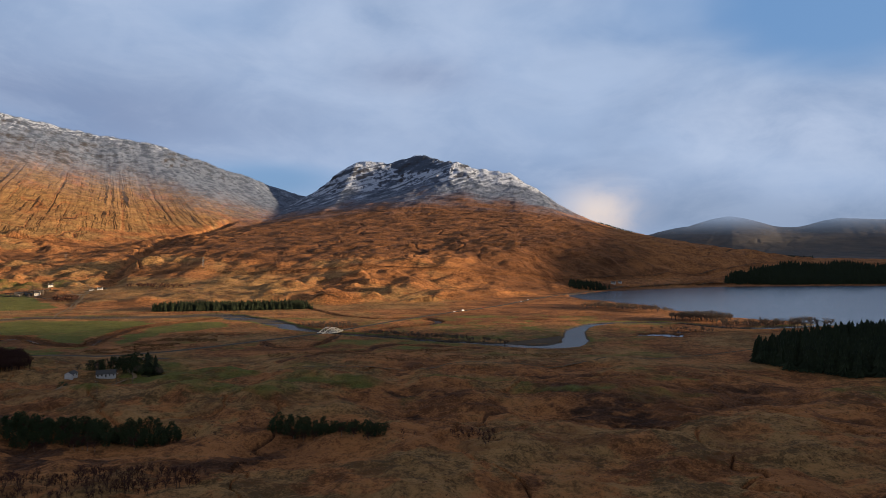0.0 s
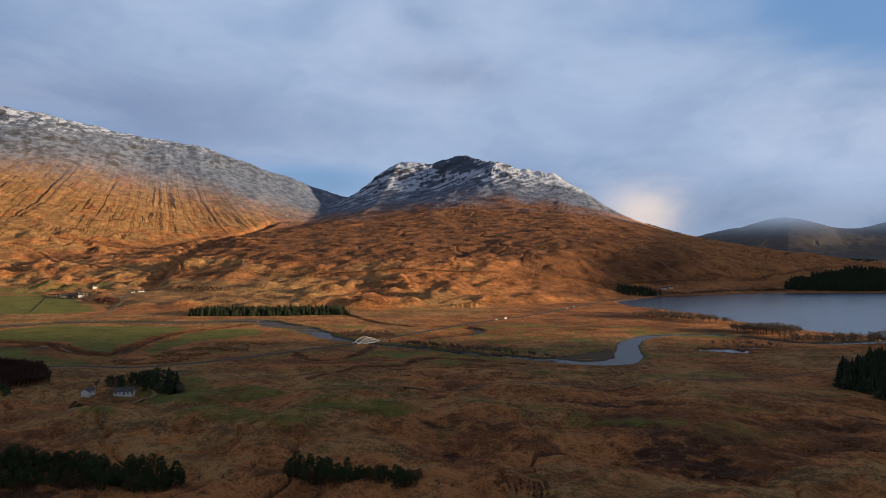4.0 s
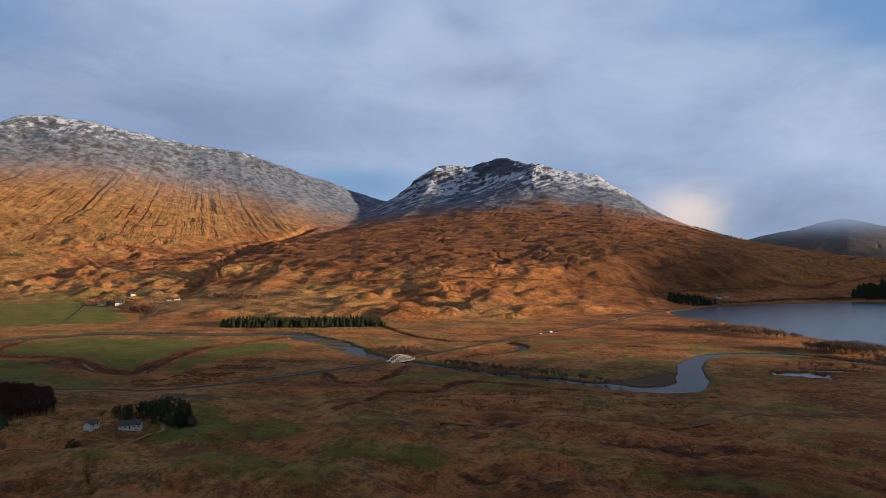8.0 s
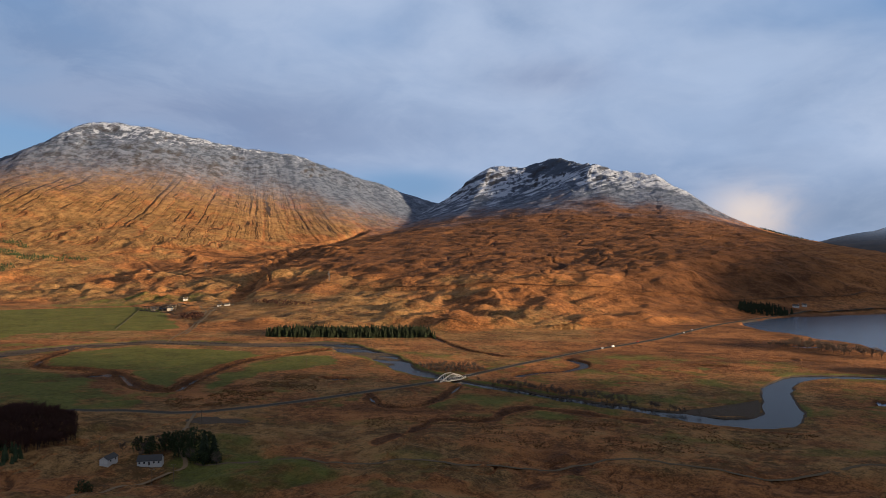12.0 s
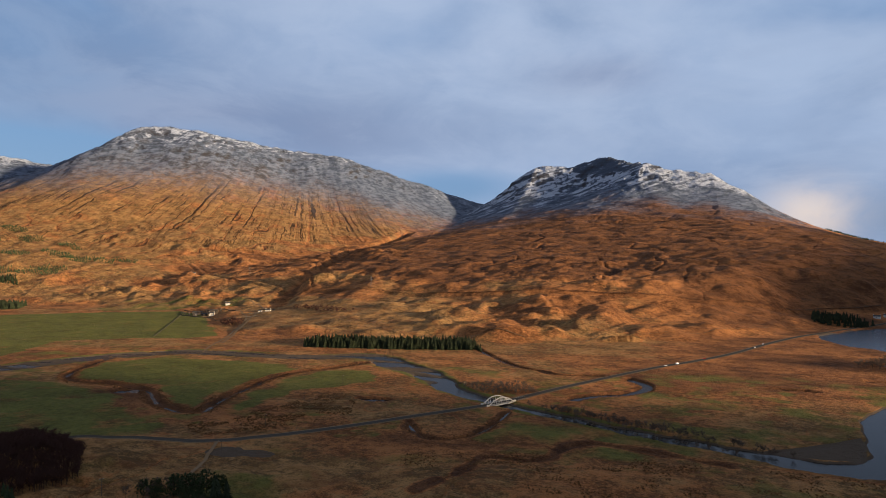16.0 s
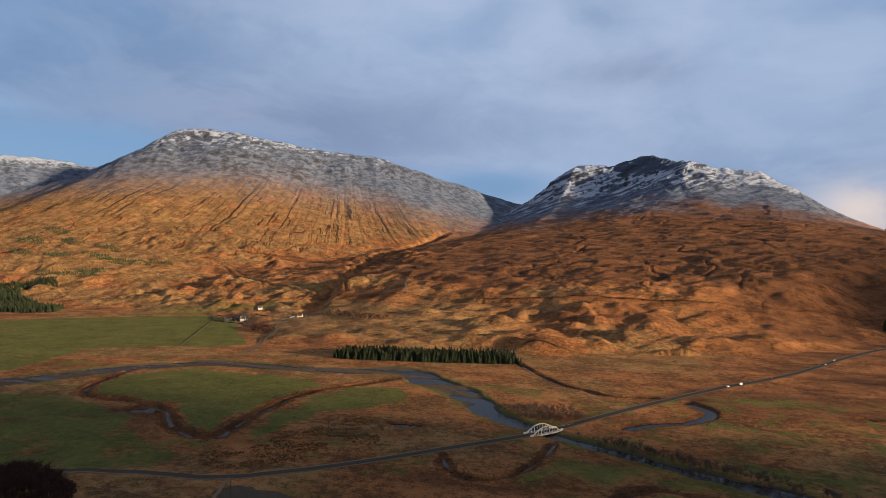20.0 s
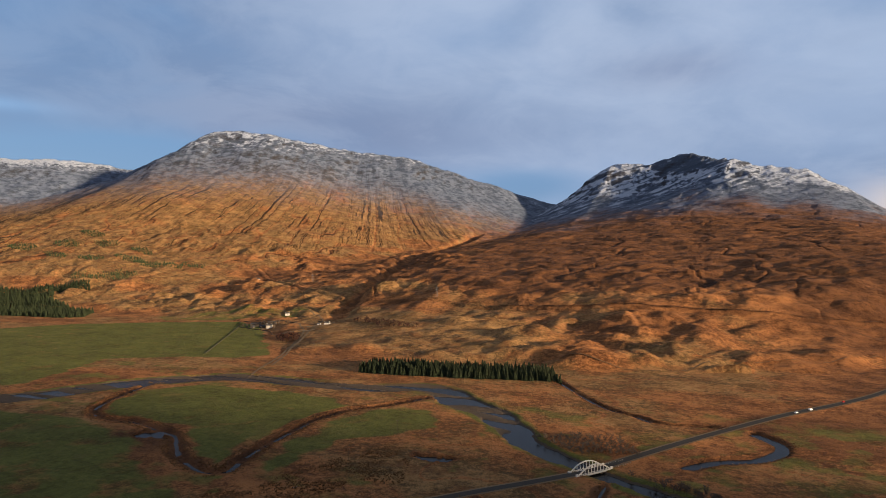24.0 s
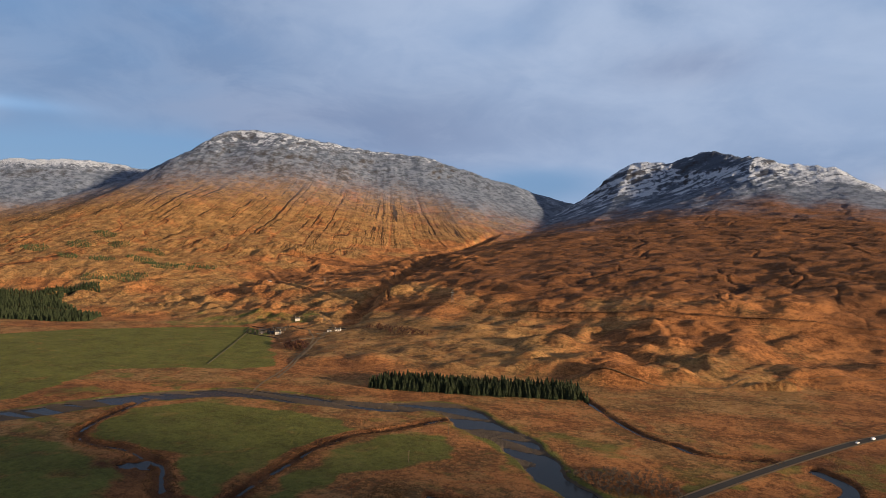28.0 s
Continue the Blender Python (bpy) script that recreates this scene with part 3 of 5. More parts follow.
    jit = 3.0 * fbm(x / 30, y / 30, 15, 3)
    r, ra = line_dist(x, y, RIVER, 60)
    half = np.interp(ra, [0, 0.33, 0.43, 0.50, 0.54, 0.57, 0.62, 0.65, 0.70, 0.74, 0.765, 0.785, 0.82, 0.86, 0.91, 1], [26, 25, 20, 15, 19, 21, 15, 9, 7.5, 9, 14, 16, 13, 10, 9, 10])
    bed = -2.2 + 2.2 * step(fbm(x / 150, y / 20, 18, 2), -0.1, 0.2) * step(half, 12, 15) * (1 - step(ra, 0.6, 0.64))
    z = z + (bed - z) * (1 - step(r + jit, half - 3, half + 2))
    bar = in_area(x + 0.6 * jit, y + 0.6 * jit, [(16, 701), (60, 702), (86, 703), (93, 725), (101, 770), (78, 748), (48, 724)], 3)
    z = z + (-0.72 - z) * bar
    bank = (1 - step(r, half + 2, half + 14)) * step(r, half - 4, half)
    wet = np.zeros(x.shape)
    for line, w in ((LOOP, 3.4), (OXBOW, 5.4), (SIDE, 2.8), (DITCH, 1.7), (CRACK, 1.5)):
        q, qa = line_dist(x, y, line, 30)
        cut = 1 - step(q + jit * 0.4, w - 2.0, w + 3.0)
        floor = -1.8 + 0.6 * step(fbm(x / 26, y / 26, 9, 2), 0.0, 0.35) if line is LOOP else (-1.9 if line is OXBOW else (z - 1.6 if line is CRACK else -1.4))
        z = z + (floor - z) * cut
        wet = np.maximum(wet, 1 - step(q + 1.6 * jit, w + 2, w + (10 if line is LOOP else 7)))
    for px, py, rx, ry in ((-556, 702, 15, 10), (-305, 756, 16, 7), (225, 778, 30, 17), (262, 806, 22, 9), (175, 1010, 16, 5), (212, 1002, 27, 4), (232, 1128, 30, 9), (84, 935, 26, 4)):
        q = np.hypot((x - px) / rx, (y - py) / ry) + 0.55 * fbm(x / 15, y / 11, 16, 3)
        z = z + (-1.8 - z) * (1 - step(q, 0.85, 1.1))
        wet = np.maximum(wet, 1 - step(q, 1.0, 1.6))
    # embankments
    for line, w, h in ((ROAD, 5.5, 1.0), (RAILWAY, 6, None)):
        q = rail if h is None else line_dist(x, y, line, 40)[0]
        if h is None:
            z = z + 2.2 * (1 - step(q, 3, 9)) - 2.6 * np.exp(-(((q - 13) / 5) ** 2))
        else:
            on_road = 1 - step(q, w, w + 9)
            z = np.where(r < half + 4, z, z + (np.maximum(z, h) - z) * on_road)
    # what grows there; light and shade are put into the heather too
    f1 = fbm(x / 210, y / 150, 19, 4)
    green = np.zeros(x.shape)
    for area, amount in ((FIELD_A, 1.0), (FIELD_B, 1.0), (FIELD_C, 1.0), (FIELD_D, 0.82), (FIELD_H, 0.66), (FIELD_E, 0.5)):
        green = np.maximum(green, amount * in_area(x + 2.2 * jit, y + 1.8 * jit, area, 9))
    green = np.maximum(green, 0.75 * bank * step(f1, -0.6, 0.2))
    green = np.maximum(green, 0.52 * (1 - step(np.hypot((x + 90) / 120, (y - 690) / 45), 0.7, 1.25)))
    green = np.maximum(green, 0.5 * (1 - step(np.hypot((x - 50) / 280, (y - 850) / 190), 0.6, 1.2)) * step(fbm(x / 60, y / 45, 11, 4, 0.6), -0.3, 0.3))
    green = np.maximum(green, 0.46 * step(fbm(x / 80, y / 50, 9, 4, 0.6), -0.1, 0.4) * (1 - near) * (1 - up) * (1 - step(y, 940, 1080)) * (1 - step(x, 150, 320)))
    green = np.maximum(green, near * 0.46 * step(0.6 * fbm(x / 95, y / 80, 2, 4, 0.42) + fbm(x / 75, y / 60, 21, 3), 0.05, 0.45) * step(y, 330, 430))
    knoll = sum(np.exp(-((x - a) ** 2 + (y - b) ** 2) / c**2) for a, b, c in ((-176, 377, 24), (-128, 375, 22), (-122, 428, 27), (-83, 424, 22), (-245, 388, 20), (72, 410, 22)))
    green = np.maximum(green, 0.56 * step(knoll, 0.15, 0.7))
    green = np.maximum(green, 0.5 * step(fbm(x / 90, y / 60, 20, 3), 0.3, 0.6) * in_area(x, y, [(-1000, 1450), (-1900, 1500), (-1900, 1650), (-1150, 1560), (-950, 1500)], 60))
    green = green * (1 - wet) * np.clip(0.92 + 0.55 * fbm(x / 45, y / 38, 12, 4, 0.55), 0.62, 1.2)
    heath_shade = 0.42 + 0.5 * f1
    heath_shade = heath_shade + 0.42 * step(right - np.maximum(left, foot), -20, 60) * up
    scar = np.abs(fbm((x + 25 * gnoise(x / 60, y / 60, 5)) / 120, y / 85, 16, 2, 0.45))
    heath_shade = np.maximum(heath_shade, 0.75 * (1 - step(scar, 0.012, 0.05)) * (1 - up) * (1 - near))
    # near moor darkened to the right: light fall-off put into its cover
    heath_shade = heath_shade + near * (0.46 * step(fbm(x / 48, y / 36, 3, 5, 0.65), 0.0, 0.45) - 0.24 + 0.2 * step(x, 0, 220)) - 0.12 * (1 - near) * (1 - up) - 0.45 * step(left - right, 0, 80) * step(left, 60, 150)
    # moraine paled by thinner heather to look sunlit
    heath_shade = heath_shade - 0.30 * step(back, 0, 80) * (1 - step(back, 420, 700)) * (1 - step(x, -420, 0))
    heath_shade = np.maximum(heath_shade, 0.8 * near * rill)
    # cloud shade over the right hill, put in as denser heather
    heath_shade = heath_shade + 0.42 * step(back, 430, 760) * step(x, -900, -500) * (1 - step(right, 380, 480)) + 0.5 * step(back, 60, 300) * step(x, -60, 260)
    heath_shade = heath_shade + 0.36 * (1 - near) * (1 - up) * step(x, -140, 60) * step(y, 780, 900)
    heath_shade = np.minimum(heath_shade, 0.78)
    # lower right moraine darkened the same way, in place of shade
    heath_shade = np.maximum(heath_shade, 0.74 * step(x + 0.25 * back, -40, 240) * step(back, 20, 200) * (1 - step(back, 700, 1100)) * (1 - step(x, 330, 520)))
    heath_shade = heath_shade - 0.25 * step(x, 380, 640) * step(back, 0, 200)
    # hollows of the near moor darkened, knolls paled, to shade their relief
    low = fbm(x / 95, y / 80, 2, 4, 0.42)
    heath_shade = heath_shade + near * np.clip(-0.45 * low, -0.15, 0.3)
    heath_shade = np.maximum(heath_shade, 0.62 * (1 - step(np.hypot(x + 16, y - 388), 10, 22)))
    heath_shade = np.maximum(heath_shade, 0.85 * wet)
    heath_shade = np.maximum(heath_shade, burn)
    heath_shade = np.maximum(heath_shade, 0.7 * (1 - step(rail + 1.2 * jit, 4, 12)) * step(x, -600, -450))
    # gorge shadow painted as dark cover along its bed
    heath_shade = np.maximum(heath_shade, 0.8 * (1 - step(g, 6, 36)) * step(back, 60, 300))
    heath_shade = np.maximum(heath_shade, 0.7 * gully_on * step(gully, 0.7, 1.1))
    snowline = np.where(left > right, np.interp(x, [-4300, -3900, -3200, -2500, -2000, -1300], [300, 350, 395, 430, 370, 240]), np.interp(x, [-1300, -600, -200, 200, 500], [230, 310, 350, 310, 250]))
    snowline = snowline + np.where(left > right, 22, 50) * fbm(x / 240, y / 240, 22, 5)
    snowline = np.where(far > np.maximum(left, right), 330, snowline)
    # less snow on the left hill, so its sunlit top stays shaded grey
    snow = step(z, snowline - 110, snowline + 300) * np.where(left > right, np.where(far > left - 5, 0.72, np.interp(x, [-2400, -1800, -1400], [0.56, 0.70, 0.85])), 1.0) + 0.36 * step(z, 690, 880)
    streak = 0.15 * fbm(fan / 30, d / 420, 10, 3, 0.6) * step(d, -200, 300) + 0.22 * fbm((x + y) / 70, z / 12, 2, 3, 0.6) * step(left, 560, 760)
    ledge = 0.42 * fbm((0.8 * x + 1.3 * z) / 150, (z - 0.42 * x) / 17, 4, 5, 0.6) - 0.45 * (1 - step(np.hypot((x + 420) / 260, (z - 730) / 90), 0.5, 1.3))
    drift = np.where(left > right, streak, ledge * (1 - 0.75 * step(x, -160, 60))) * step(snow, 0.12, 0.5)
    bare = np.maximum(1 - step(r + jit, half - 1, half + 3), lake)
    bare = np.maximum(bare, bar)
    bare = np.maximum(bare, 1 - step(np.hypot((x + 318) / 24, (y - 572) / 13) + 0.12 * jit, 0.8, 1.1))
    part = np.argmax(np.stack([np.where(z > 60, left, -99), np.where(z > 60, right, -99), np.where(z > 60, far, -99), mist, np.full(x.shape, 62.0)]), 0)
    part = np.where((part == 4) | (up < 0.6), 9, part)
    part = np.where((shade_hills < 20) & (mist > 10) & (mist > right) & (x > 900) & (back > 300), 3, part)
    return z, np.stack([green, np.clip(heath_shade, 0, 1), snow, bare, drift, fan, d, step(left - right, 0, 60) * step(d, -300, 200) * (1 - step(d, 1300, 1750)) * (1 - 0.8 * step(snow, 0.15, 0.45))], 1), part


def ground_at(x, y):
    return float(land([x], [y])[0][0])


def sheet(name, x, y, z, cover, faces, mat):
    used, inverse = np.unique(faces, return_inverse=True)
    me = bpy.data.meshes.new(name)
    me.vertices.add(len(used))
    me.vertices.foreach_set("co", np.stack([x[used], y[used], z[used]], 1).astype(np.float32).ravel())
    n = len(faces)
    me.loops.add(4 * n)
    me.loops.foreach_set("vertex_index", inverse.reshape(-1).astype(np.int32))
    me.polygons.add(n)
    me.polygons.foreach_set("loop_start", np.arange(0, 4 * n, 4, dtype=np.int32))
    me.polygons.foreach_set("use_smooth", np.ones(n, bool))
    me.update(calc_edges=True)
    at = me.attributes.new("cover", "FLOAT_COLOR", "POINT")
    at.data.foreach_set("color", cover[used, :4].astype(np.float32).ravel())
    at = me.attributes.new("drift", "FLOAT", "POINT")
    at.data.foreach_set("value", cover[used, 4].astype(np.float32))
    at = me.attributes.new("flow", "FLOAT_VECTOR", "POINT")
    at.data.foreach_set("vector", cover[used, 5:8].astype(np.float32).ravel())
    me.materials.append(mat)
    me.validate()
    return new(name, me)


def build_land():
    dense = np.arange(-36.0, 66.0, 0.1)
    angles = np.radians(np.concatenate([dense, np.arange(68, 324, 2.0)]))
    radii = np.concatenate([[0.5], np.linspace(6, 246, 41), np.geomspace(250, 6300, 900), np.geomspace(6600, 9000, 5)])
    a, r = np.meshgrid(angles, radii)
    x, y = (-10 - np.sin(a) * r).ravel(), (-40 + np.cos(a) * r).ravel()
    z, cover, part = land(x, y)
    n, rows = len(angles), len(radii)
    i, j = np.meshgrid(np.arange(rows - 1), np.arange(n), indexing="ij")
    k = (j + 1) % n
    faces = np.stack([i * n + j, i * n + k, (i + 1) * n + k, (i + 1) * n + j], -1).reshape(-1, 4)[:, ::-1]
    fp = part[faces[:, 0]]
    ob = sheet("ground", x, y, z, cover, faces[fp == 9], LAND)
    tagged(ob, "rough moorland and river plain of tawny winter grass, heather and green pasture", "ground", kind="structure")
    for which, label, mat in ((0, "broad gullied mountain of orange grass, its thin snow cap coloured in shaded grey", LAND), (1, "heather mountain with cloud shade in its dark colour and snowy crags round its top", LAND),
                              (2, "far flat-topped mountain ridge under thin snow with a dark crag", LAND), (3, "far moor hills painted in hazy grey, with tops that fade out as in cloud", MIST)):
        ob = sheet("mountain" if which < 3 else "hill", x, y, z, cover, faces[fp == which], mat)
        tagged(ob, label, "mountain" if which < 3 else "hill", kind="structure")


build_land()


def mesh_object(name, verts, faces, mat, smooth=False):
    me = bpy.data.meshes.new(name)
    me.from_pydata([tuple(v) for v in verts], [], faces)
    me.materials.append(mat)
    if smooth:
        me.polygons.foreach_set("use_smooth", np.ones(len(me.polygons), bool))
    return new(name, me)


def ribbon(name, line, half, mat, lift=None, level=None):
    """A strip along a line: on the ground plus lift, or at one level."""
    p = np.asarray(line)[:, :2]
    t = np.gradient(p, axis=0)
    t /= np.linalg.norm(t, axis=1)[:, None] + 1e-9
    side = np.stack([-t[:, 1], t[:, 0]], 1)
    cols = [-1.0, -0.34, 0.34, 1.0]
    pts = np.concatenate([p + side * half * c for c in cols])
    if level is None:
        z = land(pts[:, 0], pts[:, 1])[0] + lift
        z = z.reshape(4, -1)
        z[:] = z.max(0)
        z = z.ravel()
    else:
        z = np.full(len(pts), level)
    n = len(p)
    faces = [(c * n + k, c * n + k + 1, (c + 1) * n + k + 1, (c + 1) * n + k) for c in range(3) for k in range(n - 1)]
    return mesh_object(name, np.column_stack([pts, z]), faces, mat, True)


def disc(name, cx, cy, rx, ry, z, mat):
    verts = [(cx + rx * math.cos(a), cy + ry * math.sin(a), z) for a in np.linspace(0, 2 * math.pi, 33)[:-1]]
    return mesh_object(name, verts, [tuple(range(32))], mat)


def water_sheet(name, reach, level, mat, gap, bounds):
    """A level sheet of small squares wherever reach(x, y) says that water may lie."""
    x0, y0, x1, y1 = bounds
    nx, ny = int((x1 - x0) / gap) + 1, int((y1 - y0) / gap) + 1
    gx, gy = np.meshgrid(x0 + gap * np.arange(nx), y0 + gap * np.arange(ny))
    ok = reach(gx.ravel(), gy.ravel()).reshape(gx.shape)
    cells = np.argwhere(ok[:-1, :-1] | ok[1:, 1:] | ok[1:, :-1] | ok[:-1, 1:])
    faces = [(a * nx + b, a * nx + b + 1, (a + 1) * nx + b + 1, (a + 1) * nx + b) for a, b in cells]
    used, inverse = np.unique(np.array(faces), return_inverse=True)
    verts = np.stack([gx.ravel()[used], gy.ravel()[used], np.full(len(used), level)], 1)
    return mesh_object(name, verts, [tuple(map(int, f)) for f in inverse.reshape(-1, 4)], mat)


def water_line(name, line, half, level, gap):
    p = np.asarray(line)
    return water_sheet(name, lambda x, y: line_dist(x, y, p, half + 1)[0] < half, level, WATER, gap, (p[:, 0].min() - half, p[:, 1].min() - half, p[:, 0].max() + half, p[:, 1].max() + half))


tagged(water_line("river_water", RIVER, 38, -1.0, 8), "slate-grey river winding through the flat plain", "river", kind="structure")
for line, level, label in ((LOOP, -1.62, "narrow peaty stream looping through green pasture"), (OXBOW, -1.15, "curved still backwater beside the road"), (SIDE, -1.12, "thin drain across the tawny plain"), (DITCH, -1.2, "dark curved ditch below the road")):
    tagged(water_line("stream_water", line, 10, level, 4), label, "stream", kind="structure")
for px, py, rx, ry in ((-556, 702, 19, 13), (-305, 756, 24, 12), (225, 778, 38, 23), (262, 806, 30, 15), (175, 1010, 24, 9), (212, 1002, 36, 8), (232, 1128, 38, 14), (84, 935, 34, 8)):
    tagged(disc("pool_water", px, py, rx, ry, -1.1, WATER), "shallow pool of standing water in the marsh", "pool", kind="structure")
tagged(mesh_object("loch_water", [(x, y, -1.06) for x, y in ((120, 780), (700, 520), (2600, 500), (2600, 2000), (600, 1900), (150, 1500))], [tuple(range(6))], LOCH), "wide blue-grey loch ruffled by wind", "lake", kind="structure")
tagged(ribbon("road", ROAD, 3.3, ASPHALT, lift=0.22), "grey two-lane asphalt road on a low bank", "road", kind="structure")
BALLAST = plain_material("railway_ballast", (0.066, 0.052, 0.044), 0.95, 0, 0.4, 0.3)
tagged(ribbon("railway", RAILWAY[RAILWAY[:, 0] > -560], 1.7, BALLAST, lift=0.25), "dark single-track railway bed along the hillside", "railway", kind="structure")
for side in (-4.3, 4.3):
    p = np.asarray(ROAD)
    t = np.gradient(p, axis=0)
    t /= np.linalg.norm(t, axis=1)[:, None]
    tagged(ribbon("road_verge", p + side * np.stack([-t[:, 1], t[:, 0]], 1), 0.9, DIRT, lift=0.16), "strip of pale worn grit beside the road", "verge", kind="structure")
for line, w in ((TRACK, 1.4), (DRIVE, 1.3), (FARM_TRACK, 1.7), (LOW_TRACK, 1.5), (HILL_TRACK, 1.2)):
    tagged(ribbon("track", line, w, PATH_DIRT if line is TRACK else DIRT, lift=0.2), "pale unpaved track through the rough grass", "track", kind="structure")


# ---- materials of things ----
def leaf_material(name, lo, hi, rough=0.75):
    m, nt, b = material(name)
    co = nt.nodes.new("ShaderNodeTexCoord").outputs["Object"]
    isle = nt.nodes.new("ShaderNodeNewGeometry").outputs["Random Per Island"]
    rnd = nt.nodes.new("ShaderNodeObjectInfo").outputs["Random"]
    v = math_node(nt, "ADD", math_node(nt, "MULTIPLY", isle, 0.45), math_node(nt, "MULTIPLY", noise_tex(nt, co, 0.9, 4.0), 0.45))
    v = math_node(nt, "ADD", v, math_node(nt, "MULTIPLY", rnd, 0.2))
    link(nt, mix_col(nt, v, lo, hi), b.inputs["Base Color"])
    b.inputs["Roughness"].default_value = rough
    b.inputs["Specular IOR Level"].default_value = 0.2
    return m


NEEDLES = leaf_material("spruce_needles", (0.005, 0.010, 0.005), (0.026, 0.038, 0.015))
PINE = leaf_material("pine_needles", (0.016, 0.028, 0.014), (0.060, 0.085, 0.034))
TWIGS = leaf_material("bare_twigs", (0.055, 0.042, 0.034), (0.150, 0.118, 0.092), 0.9)
RED_TWIGS = leaf_material("birch_twigs", (0.025, 0.011, 0.010), (0.080, 0.036, 0.028), 0.9)
BARK = plain_material("dark_bark", (0.060, 0.045, 0.035), 0.95, 0, 0.4, 2.0)
BIRCH = plain_material("birch_bark", (0.26, 0.23, 0.20), 0.85, 0, 0.5, 1.5)
WHITE = plain_material("white_paint", (0.55, 0.53, 0.48), 0.7, 0, 0.14, 0.8)
HARL = plain_material("white_harling", (0.50, 0.48, 0.45), 0.9, 0, 0.15, 1.2, 0.3)
SLATE = plain_material("slate_roof", (0.042, 0.043, 0.048), 0.85, 0, 0.35, 2.0, 0.3)
TIN = plain_material("tin_roof", (0.060, 0.055, 0.052), 0.7, 0.1, 0.3, 0.8)
STONE = plain_material("dry_stone", (0.075, 0.066, 0.057), 0.95, 0, 0.4, 1.5, 0.5)
DARKWOOD = plain_material("weathered_wood", (0.125, 0.10, 0.078), 0.9, 0, 0.35, 2.5)
STEEL = plain_material("galvanised_steel", (0.14, 0.145, 0.15), 0.6, 0.4, 0.2, 1.0)
PANE = plain_material("window_glass", (0.02, 0.024, 0.03), 0.08, 0, 0.2, 1.0)
DOORPAINT = plain_material("dark_door_paint", (0.045, 0.035, 0.03), 0.5, 0, 0.2, 2.0)
CARWHITE = plain_material("white_car_paint", (0.74, 0.74, 0.74), 0.25, 0, 0.05, 1.0)
CARRED = plain_material("red_car_paint", (0.42, 0.030, 0.022), 0.25, 0, 0.05, 1.0)
CARGREY = plain_material("grey_car_paint", (0.20, 0.21, 0.23), 0.25, 0.2, 0.05, 1.0)
RUBBER = plain_material("tyre_rubber", (0.02, 0.02, 0.02), 0.85, 0, 0.2, 3.0)
LAMPGLASS = plain_material("lamp_glass", (0.7, 0.7, 0.68), 0.15, 0, 0.1, 3.0)


# ---- making meshes ----
def boxes_mesh(name, boxes, mat, bevel=0.0):
    """One mesh of boxes, each (centre, size, turn about z)."""
    bm = bmesh.new()
    for centre, size, turn in boxes:
        got = bmesh.ops.create_cube(bm, size=1.0)["verts"]
        m = Matrix.Translation(centre) @ Matrix.Rotation(turn, 4, "Z") @ Matrix.Diagonal((*size, 1))
        bmesh.ops.transform(bm, matrix=m, verts=got)
    if bevel:
        bmesh.ops.bevel(bm, geom=bm.edges[:], offset=bevel, segments=1, affect="EDGES")
    me = bpy.data.meshes.new(name)
    bm.to_mesh(me)
    bm.free()
    me.materials.append(mat)
    return me


def raw_mesh(name, verts, faces, mats, slots=None, smooth=False):
    me = bpy.data.meshes.new(name)
    me.from_pydata([tuple(map(float, v)) for v in verts], [], [tuple(map(int, f)) for f in faces])
    for m in mats:
        me.materials.append(m)
    if slots is not None:
        me.polygons.foreach_set("material_index", np.asarray(slots, np.int32))
    if smooth:
        me.polygons.foreach_set("use_smooth", np.ones(len(me.polygons), bool))
    return me


def part(name, me, parent, label="", at=None):
    ob = new(name, me)
    ob.parent = parent
    if at is not None:
        ob.matrix_basis = at
    if label:
        ob["label"] = label
    return ob


def thing(name, x, y, z=None, turn=0.0, label="", category="", group=""):
    ob = new(name)
    ob.empty_display_size = 0.2
    ob.matrix_basis = Matrix.Translation((x, y, ground_at(x, y) if z is None else z)) @ Matrix.Rotation(turn, 4, "Z")
    return tagged(ob, label, category, group)


def tube(points, radii, sides):
    """Verts and faces of a tapering tube along points."""
    verts, faces = [], []
    for k, (p, r) in enumerate(zip(points, radii)):
        p = np.asarray(p, float)
        q = np.asarray(points[min(k + 1, len(points) - 1)], float) - np.asarray(points[max(k - 1, 0)], float)
        q /= np.linalg.norm(q) + 1e-9
        u = np.cross(q, (0.31, 0.87, 0.13))
        u /= np.linalg.norm(u) + 1e-9
        v = np.cross(q, u)
        for s in range(sides):
            a = 2 * math.pi * s / sides
            verts.append(p + r * (math.cos(a) * u + math.sin(a) * v))
    for k in range(len(points) - 1):
        for s in range(sides):
            t = (s + 1) % sides
            faces.append((k * sides + s, k * sides + t, (k + 1) * sides + t, (k + 1) * sides + s))
    return verts, faces


